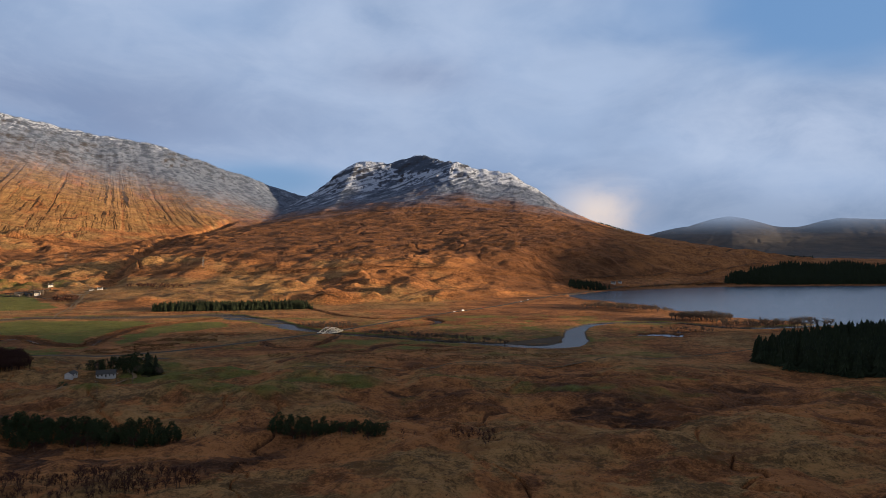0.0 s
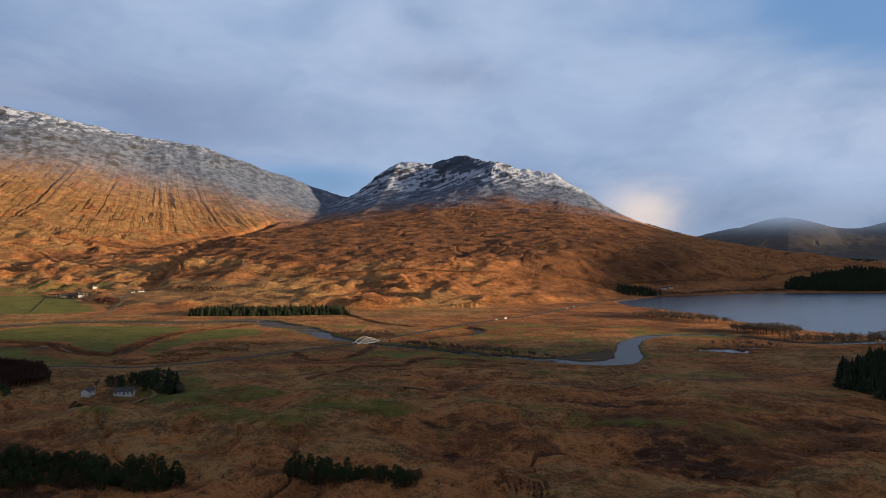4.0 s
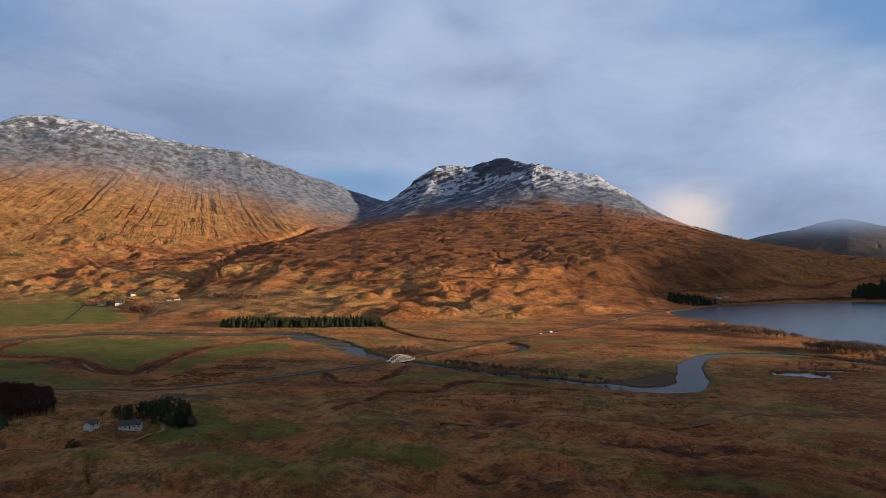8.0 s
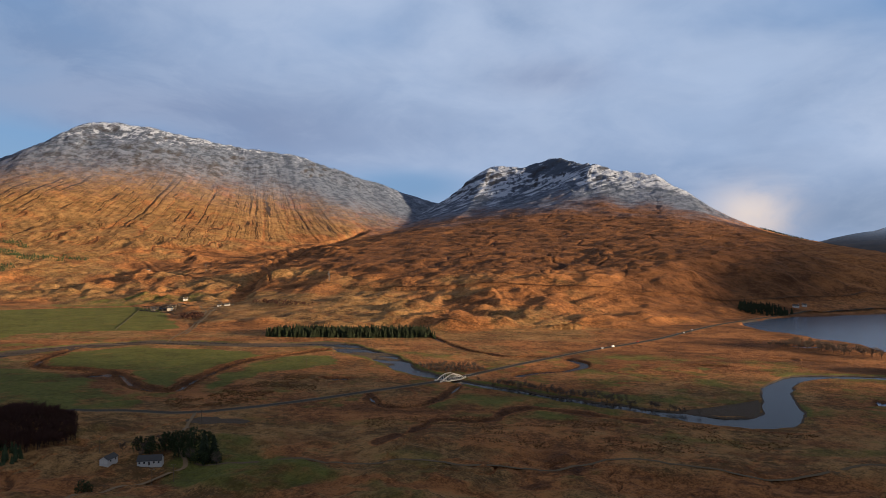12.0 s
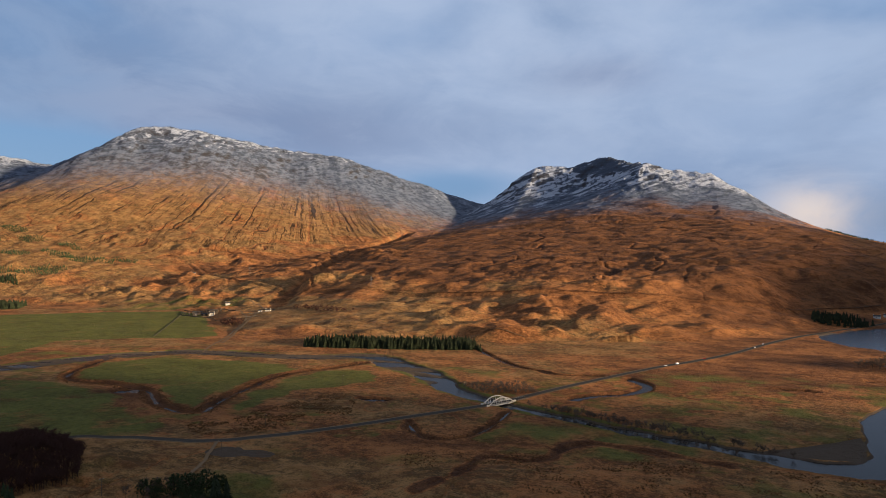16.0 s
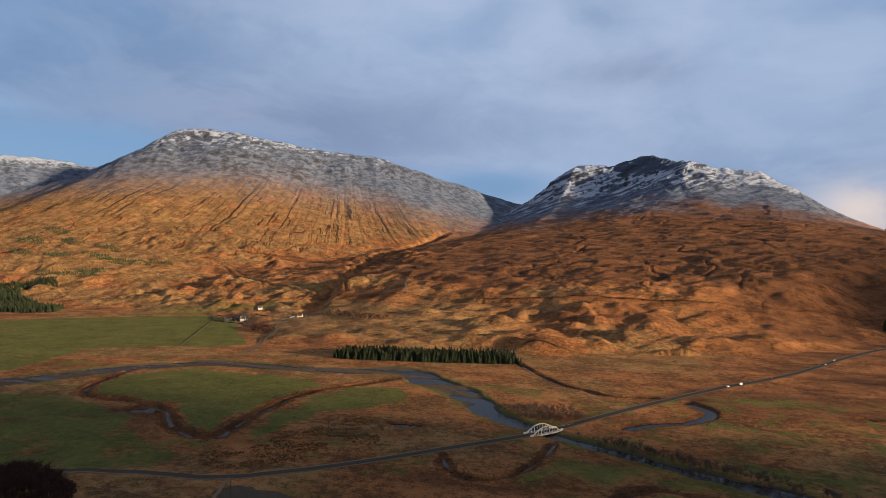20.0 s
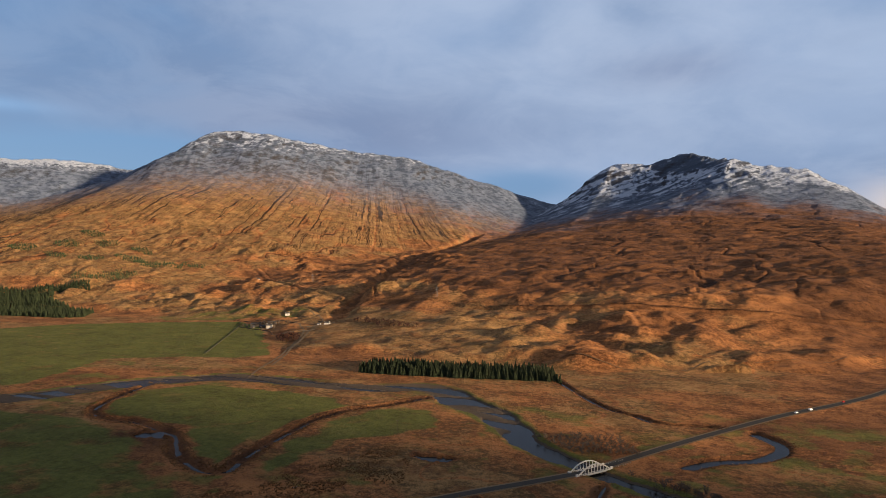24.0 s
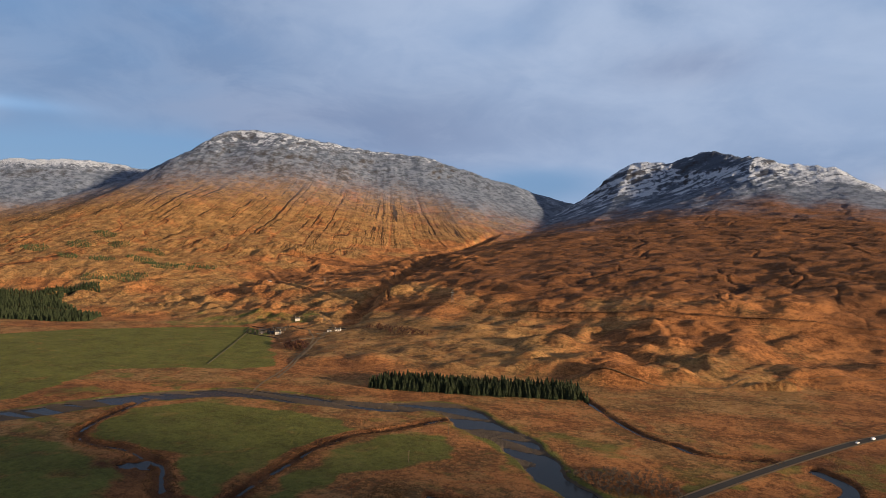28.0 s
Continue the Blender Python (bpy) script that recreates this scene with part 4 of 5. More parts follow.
# ---- trees ----
def conifer_crown(seed, layers, points, height=1.0, spread=0.25, low=0.04):
    """Drooping ragged tiers, for a tree one metre high."""
    g = np.random.default_rng(seed)
    verts, faces = [], []
    for k in range(layers):
        f = k / layers
        z0 = low + (height - low) * f
        z1 = z0 + (height - low) / layers * (1.75 if k < layers - 1 else 1.0)
        r = spread * (1 - f) ** 0.85 * g.uniform(0.85, 1.15) + 0.012
        base = len(verts)
        verts.append((g.normal(0, 0.008), g.normal(0, 0.008), min(z1, height)))
        spin = g.uniform(0, 6.28)
        for s in range(2 * points):
            a = spin + math.pi * s / points + g.normal(0, 0.06)
            q = r * (g.uniform(0.8, 1.25) if s % 2 == 0 else g.uniform(0.42, 0.62))
            verts.append((q * math.cos(a), q * math.sin(a), z0 - (0.035 if s % 2 == 0 else -0.012) * g.uniform(0.4, 1.6)))
        for s in range(2 * points):
            faces.append((base, base + 1 + s, base + 1 + (s + 1) % (2 * points)))
    return np.array(verts), faces


def pine_crown(seed):
    """Soft upswept tufts in an uneven cone, for a tree one metre high."""
    g = np.random.default_rng(seed)
    verts, faces = [], []
    for k in range(110):
        h = g.uniform(0.08, 0.93)
        r = 0.30 * math.sqrt(max(0.0, 1 - ((h - 0.36) / 0.6) ** 2)) * g.uniform(0.3, 1.1)
        a = g.uniform(0, 6.28)
        c = np.array([r * math.cos(a), r * math.sin(a), h])
        for j in range(9):
            w = np.array([math.cos(a), math.sin(a), 0.9]) + g.normal(0, 0.75, 3)
            w /= np.linalg.norm(w)
            tip = c + w * g.uniform(0.06, 0.13)
            u = np.cross(w, g.normal(0, 1, 3))
            u *= g.uniform(0.016, 0.030) / (np.linalg.norm(u) + 1e-9)
            b = len(verts)
            verts += [c + u, c - u, tip]
            faces.append((b, b + 1, b + 2))
    return np.array(verts), faces


def bare_crown(seed, limbs=9, lean=0.5):
    """Trunk line, limbs and twigs of a leafless tree one metre high: (trunk verts, faces), (twig verts, faces)."""
    g = np.random.default_rng(seed)
    top = np.array([g.normal(0, 0.05), g.normal(0, 0.05), 0.72])
    trunk = tube([(0, 0, -0.05), top * 0.4 + (0.01, 0, 0), top], [0.014, 0.010, 0.005], 5)
    verts, faces = [], []

    def add(points, radii, sides=3):
        v, f = tube(points, radii, sides)
        b = len(verts)
        verts.extend(v)
        faces.extend(tuple(i + b for i in q) for q in f)

    for k in range(limbs):
        h = g.uniform(0.22, 0.72)
        start = top * h / 0.72
        a = 2.4 * k + g.normal(0, 0.3)
        length = g.uniform(0.26, 0.42) * (1.25 - 0.5 * h)
        way = np.array([math.cos(a) * lean, math.sin(a) * lean, g.uniform(0.45, 0.9)])
        way /= np.linalg.norm(way)
        end = start + way * length
        add([start, (start + end) / 2 + (0, 0, -0.012), end], [0.013, 0.009, 0.004])
        for j in range(7):
            s2 = start + (end - start) * g.uniform(0.25, 1.0)
            w2 = way + g.normal(0, 0.55, 3)
            w2 /= np.linalg.norm(w2)
            e2 = s2 + w2 * g.uniform(0.09, 0.19)
            add([s2, e2], [0.007, 0.003])
            for i in range(5):
                s3 = s2 + (e2 - s2) * g.uniform(0.3, 1.0)
                w3 = w2 + g.normal(0, 0.7, 3)
                w3 /= np.linalg.norm(w3)
                b = len(verts)
                u = np.cross(w3, g.normal(0, 1, 3))
                u *= 0.011 / (np.linalg.norm(u) + 1e-9)
                e3 = s3 + w3 * g.uniform(0.05, 0.11)
                verts.extend([s3 - u, s3 + u, e3])
                faces.append((b, b + 1, b + 2))
    return trunk, (np.array(verts), faces)


TRUNK = tube([(0, 0, -0.04), (0, 0, 0.5), (0, 0, 0.92)], [0.020, 0.013, 0.003], 6)
SPRUCE = [conifer_crown(s, 9, 8) for s in range(4)]
SMALL_SPRUCE = [conifer_crown(20 + s, 6, 6, spread=0.27) for s in range(4)]
LARGE_SPRUCE = [conifer_crown(40 + s, 15, 11, spread=0.27) for s in range(2)]
PINES = [pine_crown(60 + s) for s in range(4)]
BARES = [bare_crown(80 + s) for s in range(5)]
BROADS = [bare_crown(90 + s, 12, 0.72) for s in range(3)]


def one_tree(name, kind, crown, bark, leaf, label, group, trunk=TRUNK):
    """A tree one metre high with its trunk and crown, to be copied."""
    ob = new(name)
    tagged(ob, label, "tree", group)
    part("trunk", raw_mesh("trunk", trunk[0], trunk[1], [bark], smooth=True), ob)
    part("crown", raw_mesh("crown", crown[0], crown[1], [leaf]), ob)
    return ob


def plant(kinds, places, seed):
    """Copies of the model trees at (x, y, height)."""
    g = np.random.default_rng(seed)
    zs = land([p[0] for p in places], [p[1] for p in places])[0]
    for (x, y, h), z in zip(places, zs):
        k = kinds[g.integers(len(kinds))]
        m = Matrix.Translation((x, y, z - 0.1)) @ Matrix.Rotation(g.uniform(0, 6.28), 4, "Z") @ Matrix.Diagonal((h * g.uniform(0.9, 1.25), h * g.uniform(0.9, 1.25), h, 1))
        made = copy_thing(k, Matrix())
        made.matrix_basis = m


def wood(name, models, places, mats, label, seed, category="wood"):
    """Many trees as one mesh: models are (verts, faces); places (x, y, height)."""
    g = np.random.default_rng(seed)
    zs = land([p[0] for p in places], [p[1] for p in places])[0]
    vs, fs, slot, base = [], [], [], 0
    tv, tf = np.array(TRUNK[0]), TRUNK[1]
    for (x, y, h), z in zip(places, zs):
        a = g.uniform(0, 6.28)
        rot = np.array([[math.cos(a), -math.sin(a), 0], [math.sin(a), math.cos(a), 0], [0, 0, 1]])
        v, f = models[g.integers(len(models))]
        w = h * g.uniform(0.85, 1.25)
        for q, faces, s in ((np.asarray(v), f, 0), (tv, tf, 1)):
            vs.append((q @ rot.T) * (w, w, h) + (x, y, z - 0.1))
            fs.extend(tuple(i + base for i in p) for p in faces)
            slot.extend([s] * len(faces))
            base += len(q)
    ob = new(name, raw_mesh(name, np.concatenate(vs), fs, mats, slot))
    return tagged(ob, label, category, kind="stuff")


def fill(area, gap, low, high, seed, keep=1.0):
    """Tree places inside an outline, at jittered gaps."""
    g = np.random.default_rng(seed)
    p = np.array(area, float)
    gx, gy = np.meshgrid(np.arange(p[:, 0].min(), p[:, 0].max(), gap), np.arange(p[:, 1].min(), p[:, 1].max(), gap))
    gx, gy = gx.ravel() + g.uniform(-0.4, 0.4, gx.size) * gap, gy.ravel() + g.uniform(-0.4, 0.4, gy.size) * gap
    ok = (in_area(gx, gy, area, 0.5) > 0.5) & (g.random(gx.size) < keep)
    return [(x, y, g.uniform(low, high)) for x, y in zip(gx[ok], gy[ok])]


def along(line, side, a, b, gap, low, high, seed, jitter=2.0):
    """Tree places beside a line, that many metres to its left, between two parts of its length."""
    g = np.random.default_rng(seed)
    p = np.asarray(line)[:, :2]
    t = np.gradient(p, axis=0)
    t /= np.linalg.norm(t, axis=1)[:, None] + 1e-9
    run = np.concatenate([[0], np.cumsum(np.linalg.norm(np.diff(p, axis=0), axis=1))])
    out = []
    for s in np.arange(run[-1] * a, run[-1] * b, gap):
        s += g.normal(0, gap * 0.4)
        k = min(np.searchsorted(run, s), len(p) - 1)
        x, y = p[k] + np.array([-t[k, 1], t[k, 0]]) * side + g.normal(0, jitter, 2)
        out.append((x, y, g.uniform(low, high)))
    return out


PLANTATION = [(-547, 1014), (-413, 1040), (-290, 1074), (-318, 1125), (-430, 1098), (-560, 1070)]
wood("conifer_plantation", SPRUCE, fill(PLANTATION, 4.4, 8.5, 15.5, 1), [NEEDLES, BARK], "long block of dark green spruce plantation on the plain", 1)
wood("conifer_forest", SPRUCE, fill([(252, 590), (262, 545), (296, 512), (345, 478), (480, 420), (760, 470), (760, 760), (560, 790), (420, 740), (320, 670)], 6.5, 17, 26, 2), [NEEDLES, BARK], "dense dark conifer forest on the moor", 2)
wood("birch_wood", [b[1] for b in BARES], fill([(-358, 446), (-356, 478), (-392, 512), (-460, 535), (-540, 515), (-540, 445), (-420, 420)], 3.2, 6, 9.5, 3, 0.95), [RED_TWIGS, BARK], "leafless purple-brown birch and larch wood", 3)
wood("young_conifers", SMALL_SPRUCE, fill([(-350, 424), (-358, 446), (-420, 440), (-500, 430), (-500, 390), (-410, 396)], 4.0, 4, 8, 4, 0.9), [PINE, BARK], "young dark conifers at the edge of a birch wood", 4)
wood("conifer_forest", SMALL_SPRUCE, fill([(-1540, 1300), (-1596, 1267), (-1788, 1240), (-2300, 1200), (-2500, 1420), (-2184, 1538), (-2040, 1660), (-1990, 1640), (-2060, 1560), (-1900, 1450), (-1838, 1435), (-1700, 1390), (-1631, 1395)], 7.5, 9, 17, 5), [NEEDLES, BARK], "dark conifer forest at the foot of the mountain", 5)
SCRUB = []
for sx, sy, sr in ((-2460, 1940, 50), (-2340, 1820, 45), (-2330, 2024, 45), (-2610, 1852, 55), (-2170, 1845, 45), (-2030, 1904, 50), (-1930, 1897, 45), (-1850, 1932, 45), (-1790, 1982, 40), (-1900, 1740, 50), (-1890, 1780, 40), (-1975, 1690, 45), (-2100, 2010, 40), (-2500, 2080, 50)):
    SCRUB += fill([(sx - 130 + sr * 1.6 * math.cos(a), sy + sr * 0.6 * math.sin(a)) for a in np.linspace(0, 6.28, 9)[:-1]], 8, 5, 10, int(-sx), 0.8)
wood("conifer_scrub", SMALL_SPRUCE, SCRUB, [PINE, BARK], "scattered clumps of young green conifers on the hummocks", 6)
wood("conifer_copse", SPRUCE, fill([(222, 1575), (300, 1560), (330, 1600), (300, 1650), (240, 1660)], 7, 9, 14, 7), [NEEDLES, BARK], "small dark conifer copse above the loch shore", 7)
wood("conifer_forest", SMALL_SPRUCE, fill([(690, 1802), (860, 1815), (1150, 1850), (1700, 1840), (1700, 2150), (1200, 2130), (900, 2010), (760, 1900)], 8.5, 17, 26, 8), [NEEDLES, BARK], "dark conifer forest along the far shore of the loch", 8)
wood("birch_scrub", [b[1] for b in BARES], fill([(-182, 228), (-110, 248), (-100, 225), (-130, 205), (-200, 200), (-230, 215)], 3.2, 2.0, 5.5, 9, 0.6) + fill([(-16, 300), (6, 308), (10, 292), (4, 280), (-4, 285), (2, 295), (-14, 292)], 2.6, 1.6, 3.2, 10, 0.8), [RED_TWIGS, BARK], "low reddish leafless birch scrub on the moor", 9, "shrub")
wood("birch_wood", [b[1] for b in BROADS], fill([(-850, 1205), (-880, 1235), (-850, 1250), (-815, 1230), (-800, 1200), (-825, 1185)], 6, 5, 9, 11) + fill([(-823, 1396), (-714, 1327), (-642, 1324), (-640, 1352), (-700, 1375), (-806, 1420)], 9, 5, 9, 12, 0.8), [RED_TWIGS, BARK], "leafless rusty birch copse on a grassy mound", 12)

wood("conifer_forest", SMALL_SPRUCE, fill([(760, 4060), (980, 3930), (1230, 3760), (1400, 3420), (1520, 3130), (1640, 3160), (1500, 3500), (1330, 3880), (1050, 4050), (800, 4150)], 13, 12, 18, 13), [NEEDLES, BARK], "dark belt of conifers behind the mountain shoulder", 13)

# trees that stand singly
pine_models = [one_tree("pine_tree", 0, c, BARK, PINE, "bushy dark green pine in a moorland copse", "copse pines") for c in PINES]
spruce_models = [one_tree("spruce_tree", 0, c, BARK, NEEDLES, "tall dark green spruce beside the cottage", "cottage trees") for c in LARGE_SPRUCE]
birch_models = [one_tree("birch_tree", 0, b[1], BIRCH, RED_TWIGS, "slender leafless birch with pale trunk", "copse birches", b[0]) for b in BARES[:3]]
alder_models = [one_tree("alder_tree", 0, b[1], BARK, TWIGS, "leafless grey-brown alder on the river bank", "riverside alders", b[0]) for b in BROADS]
plant(pine_models, fill([(-222, 285), (-195, 287), (-160, 290), (-143, 293), (-150, 304), (-175, 312), (-240, 312), (-240, 291)], 3.8, 4, 8, 21), 21)
plant(pine_models, fill([(-104, 307), (-80, 301), (-46, 294), (-44, 305), (-78, 318), (-108, 322)], 3.6, 3.5, 7, 22), 22)
plant(birch_models, [(-193, 284, 6), (-190, 282.5, 7), (-187, 284, 6.5), (-184, 283, 7), (-181, 284, 6), (-164, 288, 7), (-91, 302, 5), (-86, 300, 5.5), (-80, 299, 5), (-66, 296, 5), (-60, 294.5, 5), (-52, 292, 4.5), (-210, 283, 5)], 23)
plant(spruce_models, [(-261, 478, 19), (-257, 482, 16), (-265, 484, 14)], 24)
plant(pine_models, [(-305, 474, 9), (-298, 478, 10), (-291, 481, 11), (-285, 484, 12), (-279, 483, 12), (-273, 480, 12), (-269, 475, 10), (-276, 489, 13), (-267, 489, 13), (-257, 473, 8), (-251, 476, 9), (-283, 478, 10), (-295, 472, 8), (-276, 474, 10), (-289, 416, 8), (-287, 418, 7), (-262, 470, 7), (-293, 484, 11), (-303, 480, 9)], 35)
plant(alder_models, [(-313, 470, 8), (-307, 475, 9), (-301, 479, 10), (-294, 482, 11), (-288, 485, 10), (-282, 486, 9), (-298, 471, 7), (-276, 485, 9), (-249, 473, 8), (-245, 468, 6), (-265, 470, 8), (-295, 465, 5)], 25)
plant(alder_models, along(RIVER, 11, 0.668, 0.748, 2.6, 3.5, 6.5, 26, 2.4) + along(RIVER, 16, 0.672, 0.725, 2.4, 4, 7, 27, 3.0) + along(RIVER, -11, 0.685, 0.74, 6.0, 3.5, 6, 28, 2.0) + fill([(-252, 838), (-204, 808), (-156, 826), (-188, 868)], 5, 3.5, 6.5, 29), 26)
wood("alder_wood", [b[1] for b in BROADS], fill([(178, 1105), (239, 1165), (250, 1130), (310, 1060), (318, 1022), (280, 1045), (235, 1075)], 9, 7, 12, 30, 0.85) + fill([(279, 942), (334, 965), (372, 930), (345, 905), (300, 915)], 6.5, 9, 14, 31), [TWIGS, BARK], "rounded grey-brown leafless alders beside the loch", 30)
wood("alder_wood", [b[1] for b in BROADS], along(RIVER, -14, 0.935, 0.995, 5, 9, 14, 32, 3.0) + along(RIVER, 14, 0.925, 0.995, 6, 8, 12, 33, 3.0) + fill([(220, 818), (262, 828), (305, 800), (285, 798), (250, 812)], 7, 4, 7, 34, 0.8), [TWIGS, BARK], "leafless alders in the marsh by the river mouth", 32)
plant(birch_models, fill([(-225, 287), (-160, 290), (-150, 302), (-235, 309)], 10, 4.5, 7.5, 36) + fill([(-98, 306), (-46, 296), (-44, 304), (-104, 318)], 9, 4, 6.5, 37) + [(-120, 308, 4), (-114, 312, 3.5), (-36, 294, 4), (-30, 290, 3), (-136, 292, 4), (-128, 296, 3)], 36)
wood("farm_trees", [b[1] for b in BROADS] + SMALL_SPRUCE[:2], fill([(-1048, 1362), (-1000, 1376), (-970, 1372), (-985, 1350), (-1030, 1345)], 7, 6, 11, 38, 0.7) + [(-966, 1330, 9), (-960, 1338, 10), (-1044, 1322, 8), (-1040, 1330, 9), (-992, 1322, 6)], [TWIGS, BARK], "dark leafless trees and a few conifers round the farm", 38)
for model in pine_models + spruce_models + birch_models + alder_models:
    for o in (*model.children_recursive, model):
        bpy.data.objects.remove(o)


# ---- the bridge ----
def build_bridge():
    turn = math.atan2(74, 49)
    root = thing("bridge", -187.5, 778.0, 0.0, turn, "white concrete bowstring arch road bridge over the river", "bridge")
    span, rise, half = 31.0, 6.0, 4.2
    part("deck", boxes_mesh("deck", [((0, 0, 0.55), (span + 4, 9.6, 0.9), 0)], WHITE, 0.05), root)
    part("carriageway", boxes_mesh("carriageway", [((0, 0, 1.06), (span + 8, 7.0, 0.12), 0)], ASPHALT), root, "grey asphalt carriageway")

    def rib_height(u):
        return 1.1 + rise * (1 - u * u)

    for side in (-half, half):
        us = np.linspace(-1, 1, 41)
        verts, faces = [], []
        for u in us:
            deep = 0.55 + 0.3 * abs(u)
            for dy, dz in ((-0.42, -deep / 2), (0.42, -deep / 2), (0.42, deep / 2), (-0.42, deep / 2)):
                verts.append((u * span / 2, side + dy, rib_height(u) + dz))
        for k in range(40):
            for s in range(4):
                a, b = 4 * k + s, 4 * k + (s + 1) % 4
                faces.append((a, b, b + 4, a + 4))
        faces += [(3, 2, 1, 0), (160, 161, 162, 163)]
        part("arch", raw_mesh("arch", verts, faces, [WHITE]), root, "white curved concrete arch rib")
        for u in np.linspace(-0.78, 0.78, 9):
            z = rib_height(u)
            part("hanger", boxes_mesh("hanger", [((u * span / 2, side, (z + 1.0) / 2), (0.32, 0.32, z - 1.0), 0)], WHITE, 0.03), root)
        rail = [((0, side, 1.95), (span, 0.22, 0.16), 0)] + [((x, side, 1.5), (0.20, 0.22, 0.9), 0) for x in np.linspace(-span / 2, span / 2, 21)]
        part("parapet", boxes_mesh("parapet", rail, WHITE), root, "white concrete balustrade")
        for end in (-1, 1):
            part("end_block", boxes_mesh("end_block", [((end * (span / 2 + 1.3), side, 1.3), (2.0, 1.1, 2.6), 0)], WHITE, 0.12), root)
        for k in range(8):
            x = span / 2 + 4 + 2.5 * k
            part("guard_post", boxes_mesh("guard_post", [((x, side * 0.93, 1.45), (0.12, 0.12, 0.9), 0)], WHITE), root)
        part("guard_rail", boxes_mesh("guard_rail", [((span / 2 + 12.7, side * 0.93, 1.75), (19, 0.08, 0.14), 0)], STEEL), root, "grey roadside guard rail")
    for end in (-1, 1):
        part("abutment", boxes_mesh("abutment", [((end * (span / 2 + 1), 0, -1.4), (3.0, 10.2, 3.4), 0)], STONE, 0.1), root, "grey stone abutment")
    for x in np.linspace(-span / 2 + 3, span / 2 - 3, 7):
        part("cross_beam", boxes_mesh("cross_beam", [((x, 0, 0.0), (0.4, 8.8, 0.5), 0)], WHITE), root)


build_bridge()


# ---- buildings ----
def house(name, x, y, turn, length, width, eaves, ridge, label, wall_mat=None, roof_mat=None, windows=3, chimneys=2, door=True, category="house", floors=1, group=""):
    """A gabled building, long side along its own x; front towards -y."""
    wall_mat, roof_mat = wall_mat or HARL, roof_mat or SLATE
    c, s = math.cos(turn), math.sin(turn)
    corners = [(x + c * a - s * b, y + s * a + c * b) for a in (-length / 2, length / 2) for b in (-width / 2, width / 2)]
    zs = land([p[0] for p in corners], [p[1] for p in corners])[0]
    root = thing(name, x, y, float(zs.max()) + 0.1, turn, label, category, group)
    deep = float(zs.max() - zs.min()) + 1.0
    l, w = length / 2, width / 2
    v = [(-l, -w, -deep), (l, -w, -deep), (l, w, -deep), (-l, w, -deep), (-l, -w, eaves), (l, -w, eaves), (l, w, eaves), (-l, w, eaves), (-l, 0, ridge), (l, 0, ridge)]
    part("wall", raw_mesh("wall", v, [(0, 1, 5, 4), (2, 3, 7, 6), (1, 2, 6, 9, 5), (3, 0, 4, 8, 7)], [wall_mat]), root)
    o, t = 0.35, 0.22
    drop = (ridge - eaves) / w * o
    for sign in (-1, 1):
        a = [(-l - o, sign * (w + o), eaves - drop), (l + o, sign * (w + o), eaves - drop), (l + o, 0, ridge), (-l - o, 0, ridge)]
        rv = [(p[0], p[1], p[2] + h) for h in (0.03, t) for p in a]
        part("roof_slope", raw_mesh("roof_slope", rv, [(0, 1, 2, 3), (4, 5, 6, 7), (0, 1, 5, 4), (1, 2, 6, 5), (2, 3, 7, 6), (3, 0, 4, 7)], [roof_mat]), root, "sloping roof")
    for k in range(chimneys):
        cx = (-l + 0.6) if k == 0 else (l - 0.6)
        st = part("chimney", boxes_mesh("chimney", [((cx, 0, ridge + 0.4), (0.8, 1.1, 1.9), 0)], wall_mat, 0.04), root)
        part("chimney_pot", boxes_mesh("chimney_pot", [((cx, 0.25, ridge + 1.5), (0.26, 0.26, 0.5), 0), ((cx, -0.25, ridge + 1.5), (0.26, 0.26, 0.5), 0)], STONE), st)
    for f in range(floors):
        for k in range(windows):
            wx = -l + length * (k + 0.5) / max(windows, 1)
            if door and f == 0 and k == windows // 2:
                part("door", boxes_mesh("door", [((wx, -w - 0.02, 1.0), (1.0, 0.1, 2.0), 0)], DOORPAINT), root)
                continue
            for sgn in (-1, 1):
                wz = eaves * (f + 0.58) / floors
                fr = part("window", boxes_mesh("window", [((wx, sgn * (w + 0.02), wz), (1.15, 0.10, 1.35), 0)], WHITE), root)
                part("pane", boxes_mesh("pane", [((wx, sgn * (w + 0.06), wz), (0.95, 0.06, 1.15), 0)], PANE), fr)
    return root


house("cottage", -284, 460, 0.45, 13, 6.2, 2.5, 4.9, "long white cottage with a dark slate roof among trees", windows=5, chimneys=0)
shed = house("garage", -307, 453, 1.71, 8.5, 5.5, 2.3, 4.0, "small white gabled garage with a grey roof", roof_mat=SLATE, windows=2, chimneys=0, door=False, category="garage")
for k in (-1.3, 1.3):
    part("garage_door", boxes_mesh("garage_door", [((-4.29, k, 1.05), (0.12, 2.2, 2.0), 0)], WHITE), shed, "pale garage door")
house("farmhouse", -980, 1332, 0.5, 11, 6.5, 4.6, 7.2, "two-storey white farmhouse with a slate roof", windows=3, floors=2)
house("barn", -1003, 1336, 0.5, 13, 6.5, 3.0, 5.4, "dark stone barn beside the farmhouse", wall_mat=STONE, windows=2, chimneys=0)
house("barn", -1020, 1326, 1.9, 11, 6, 2.8, 4.8, "low stone byre with a slate roof", wall_mat=STONE, windows=2, chimneys=0)
house("shed", -1035, 1352, 0.45, 22, 9, 3.4, 5.6, "long low shed with a pale tin roof", wall_mat=STONE, roof_mat=TIN, windows=0, chimneys=0, category="shed")
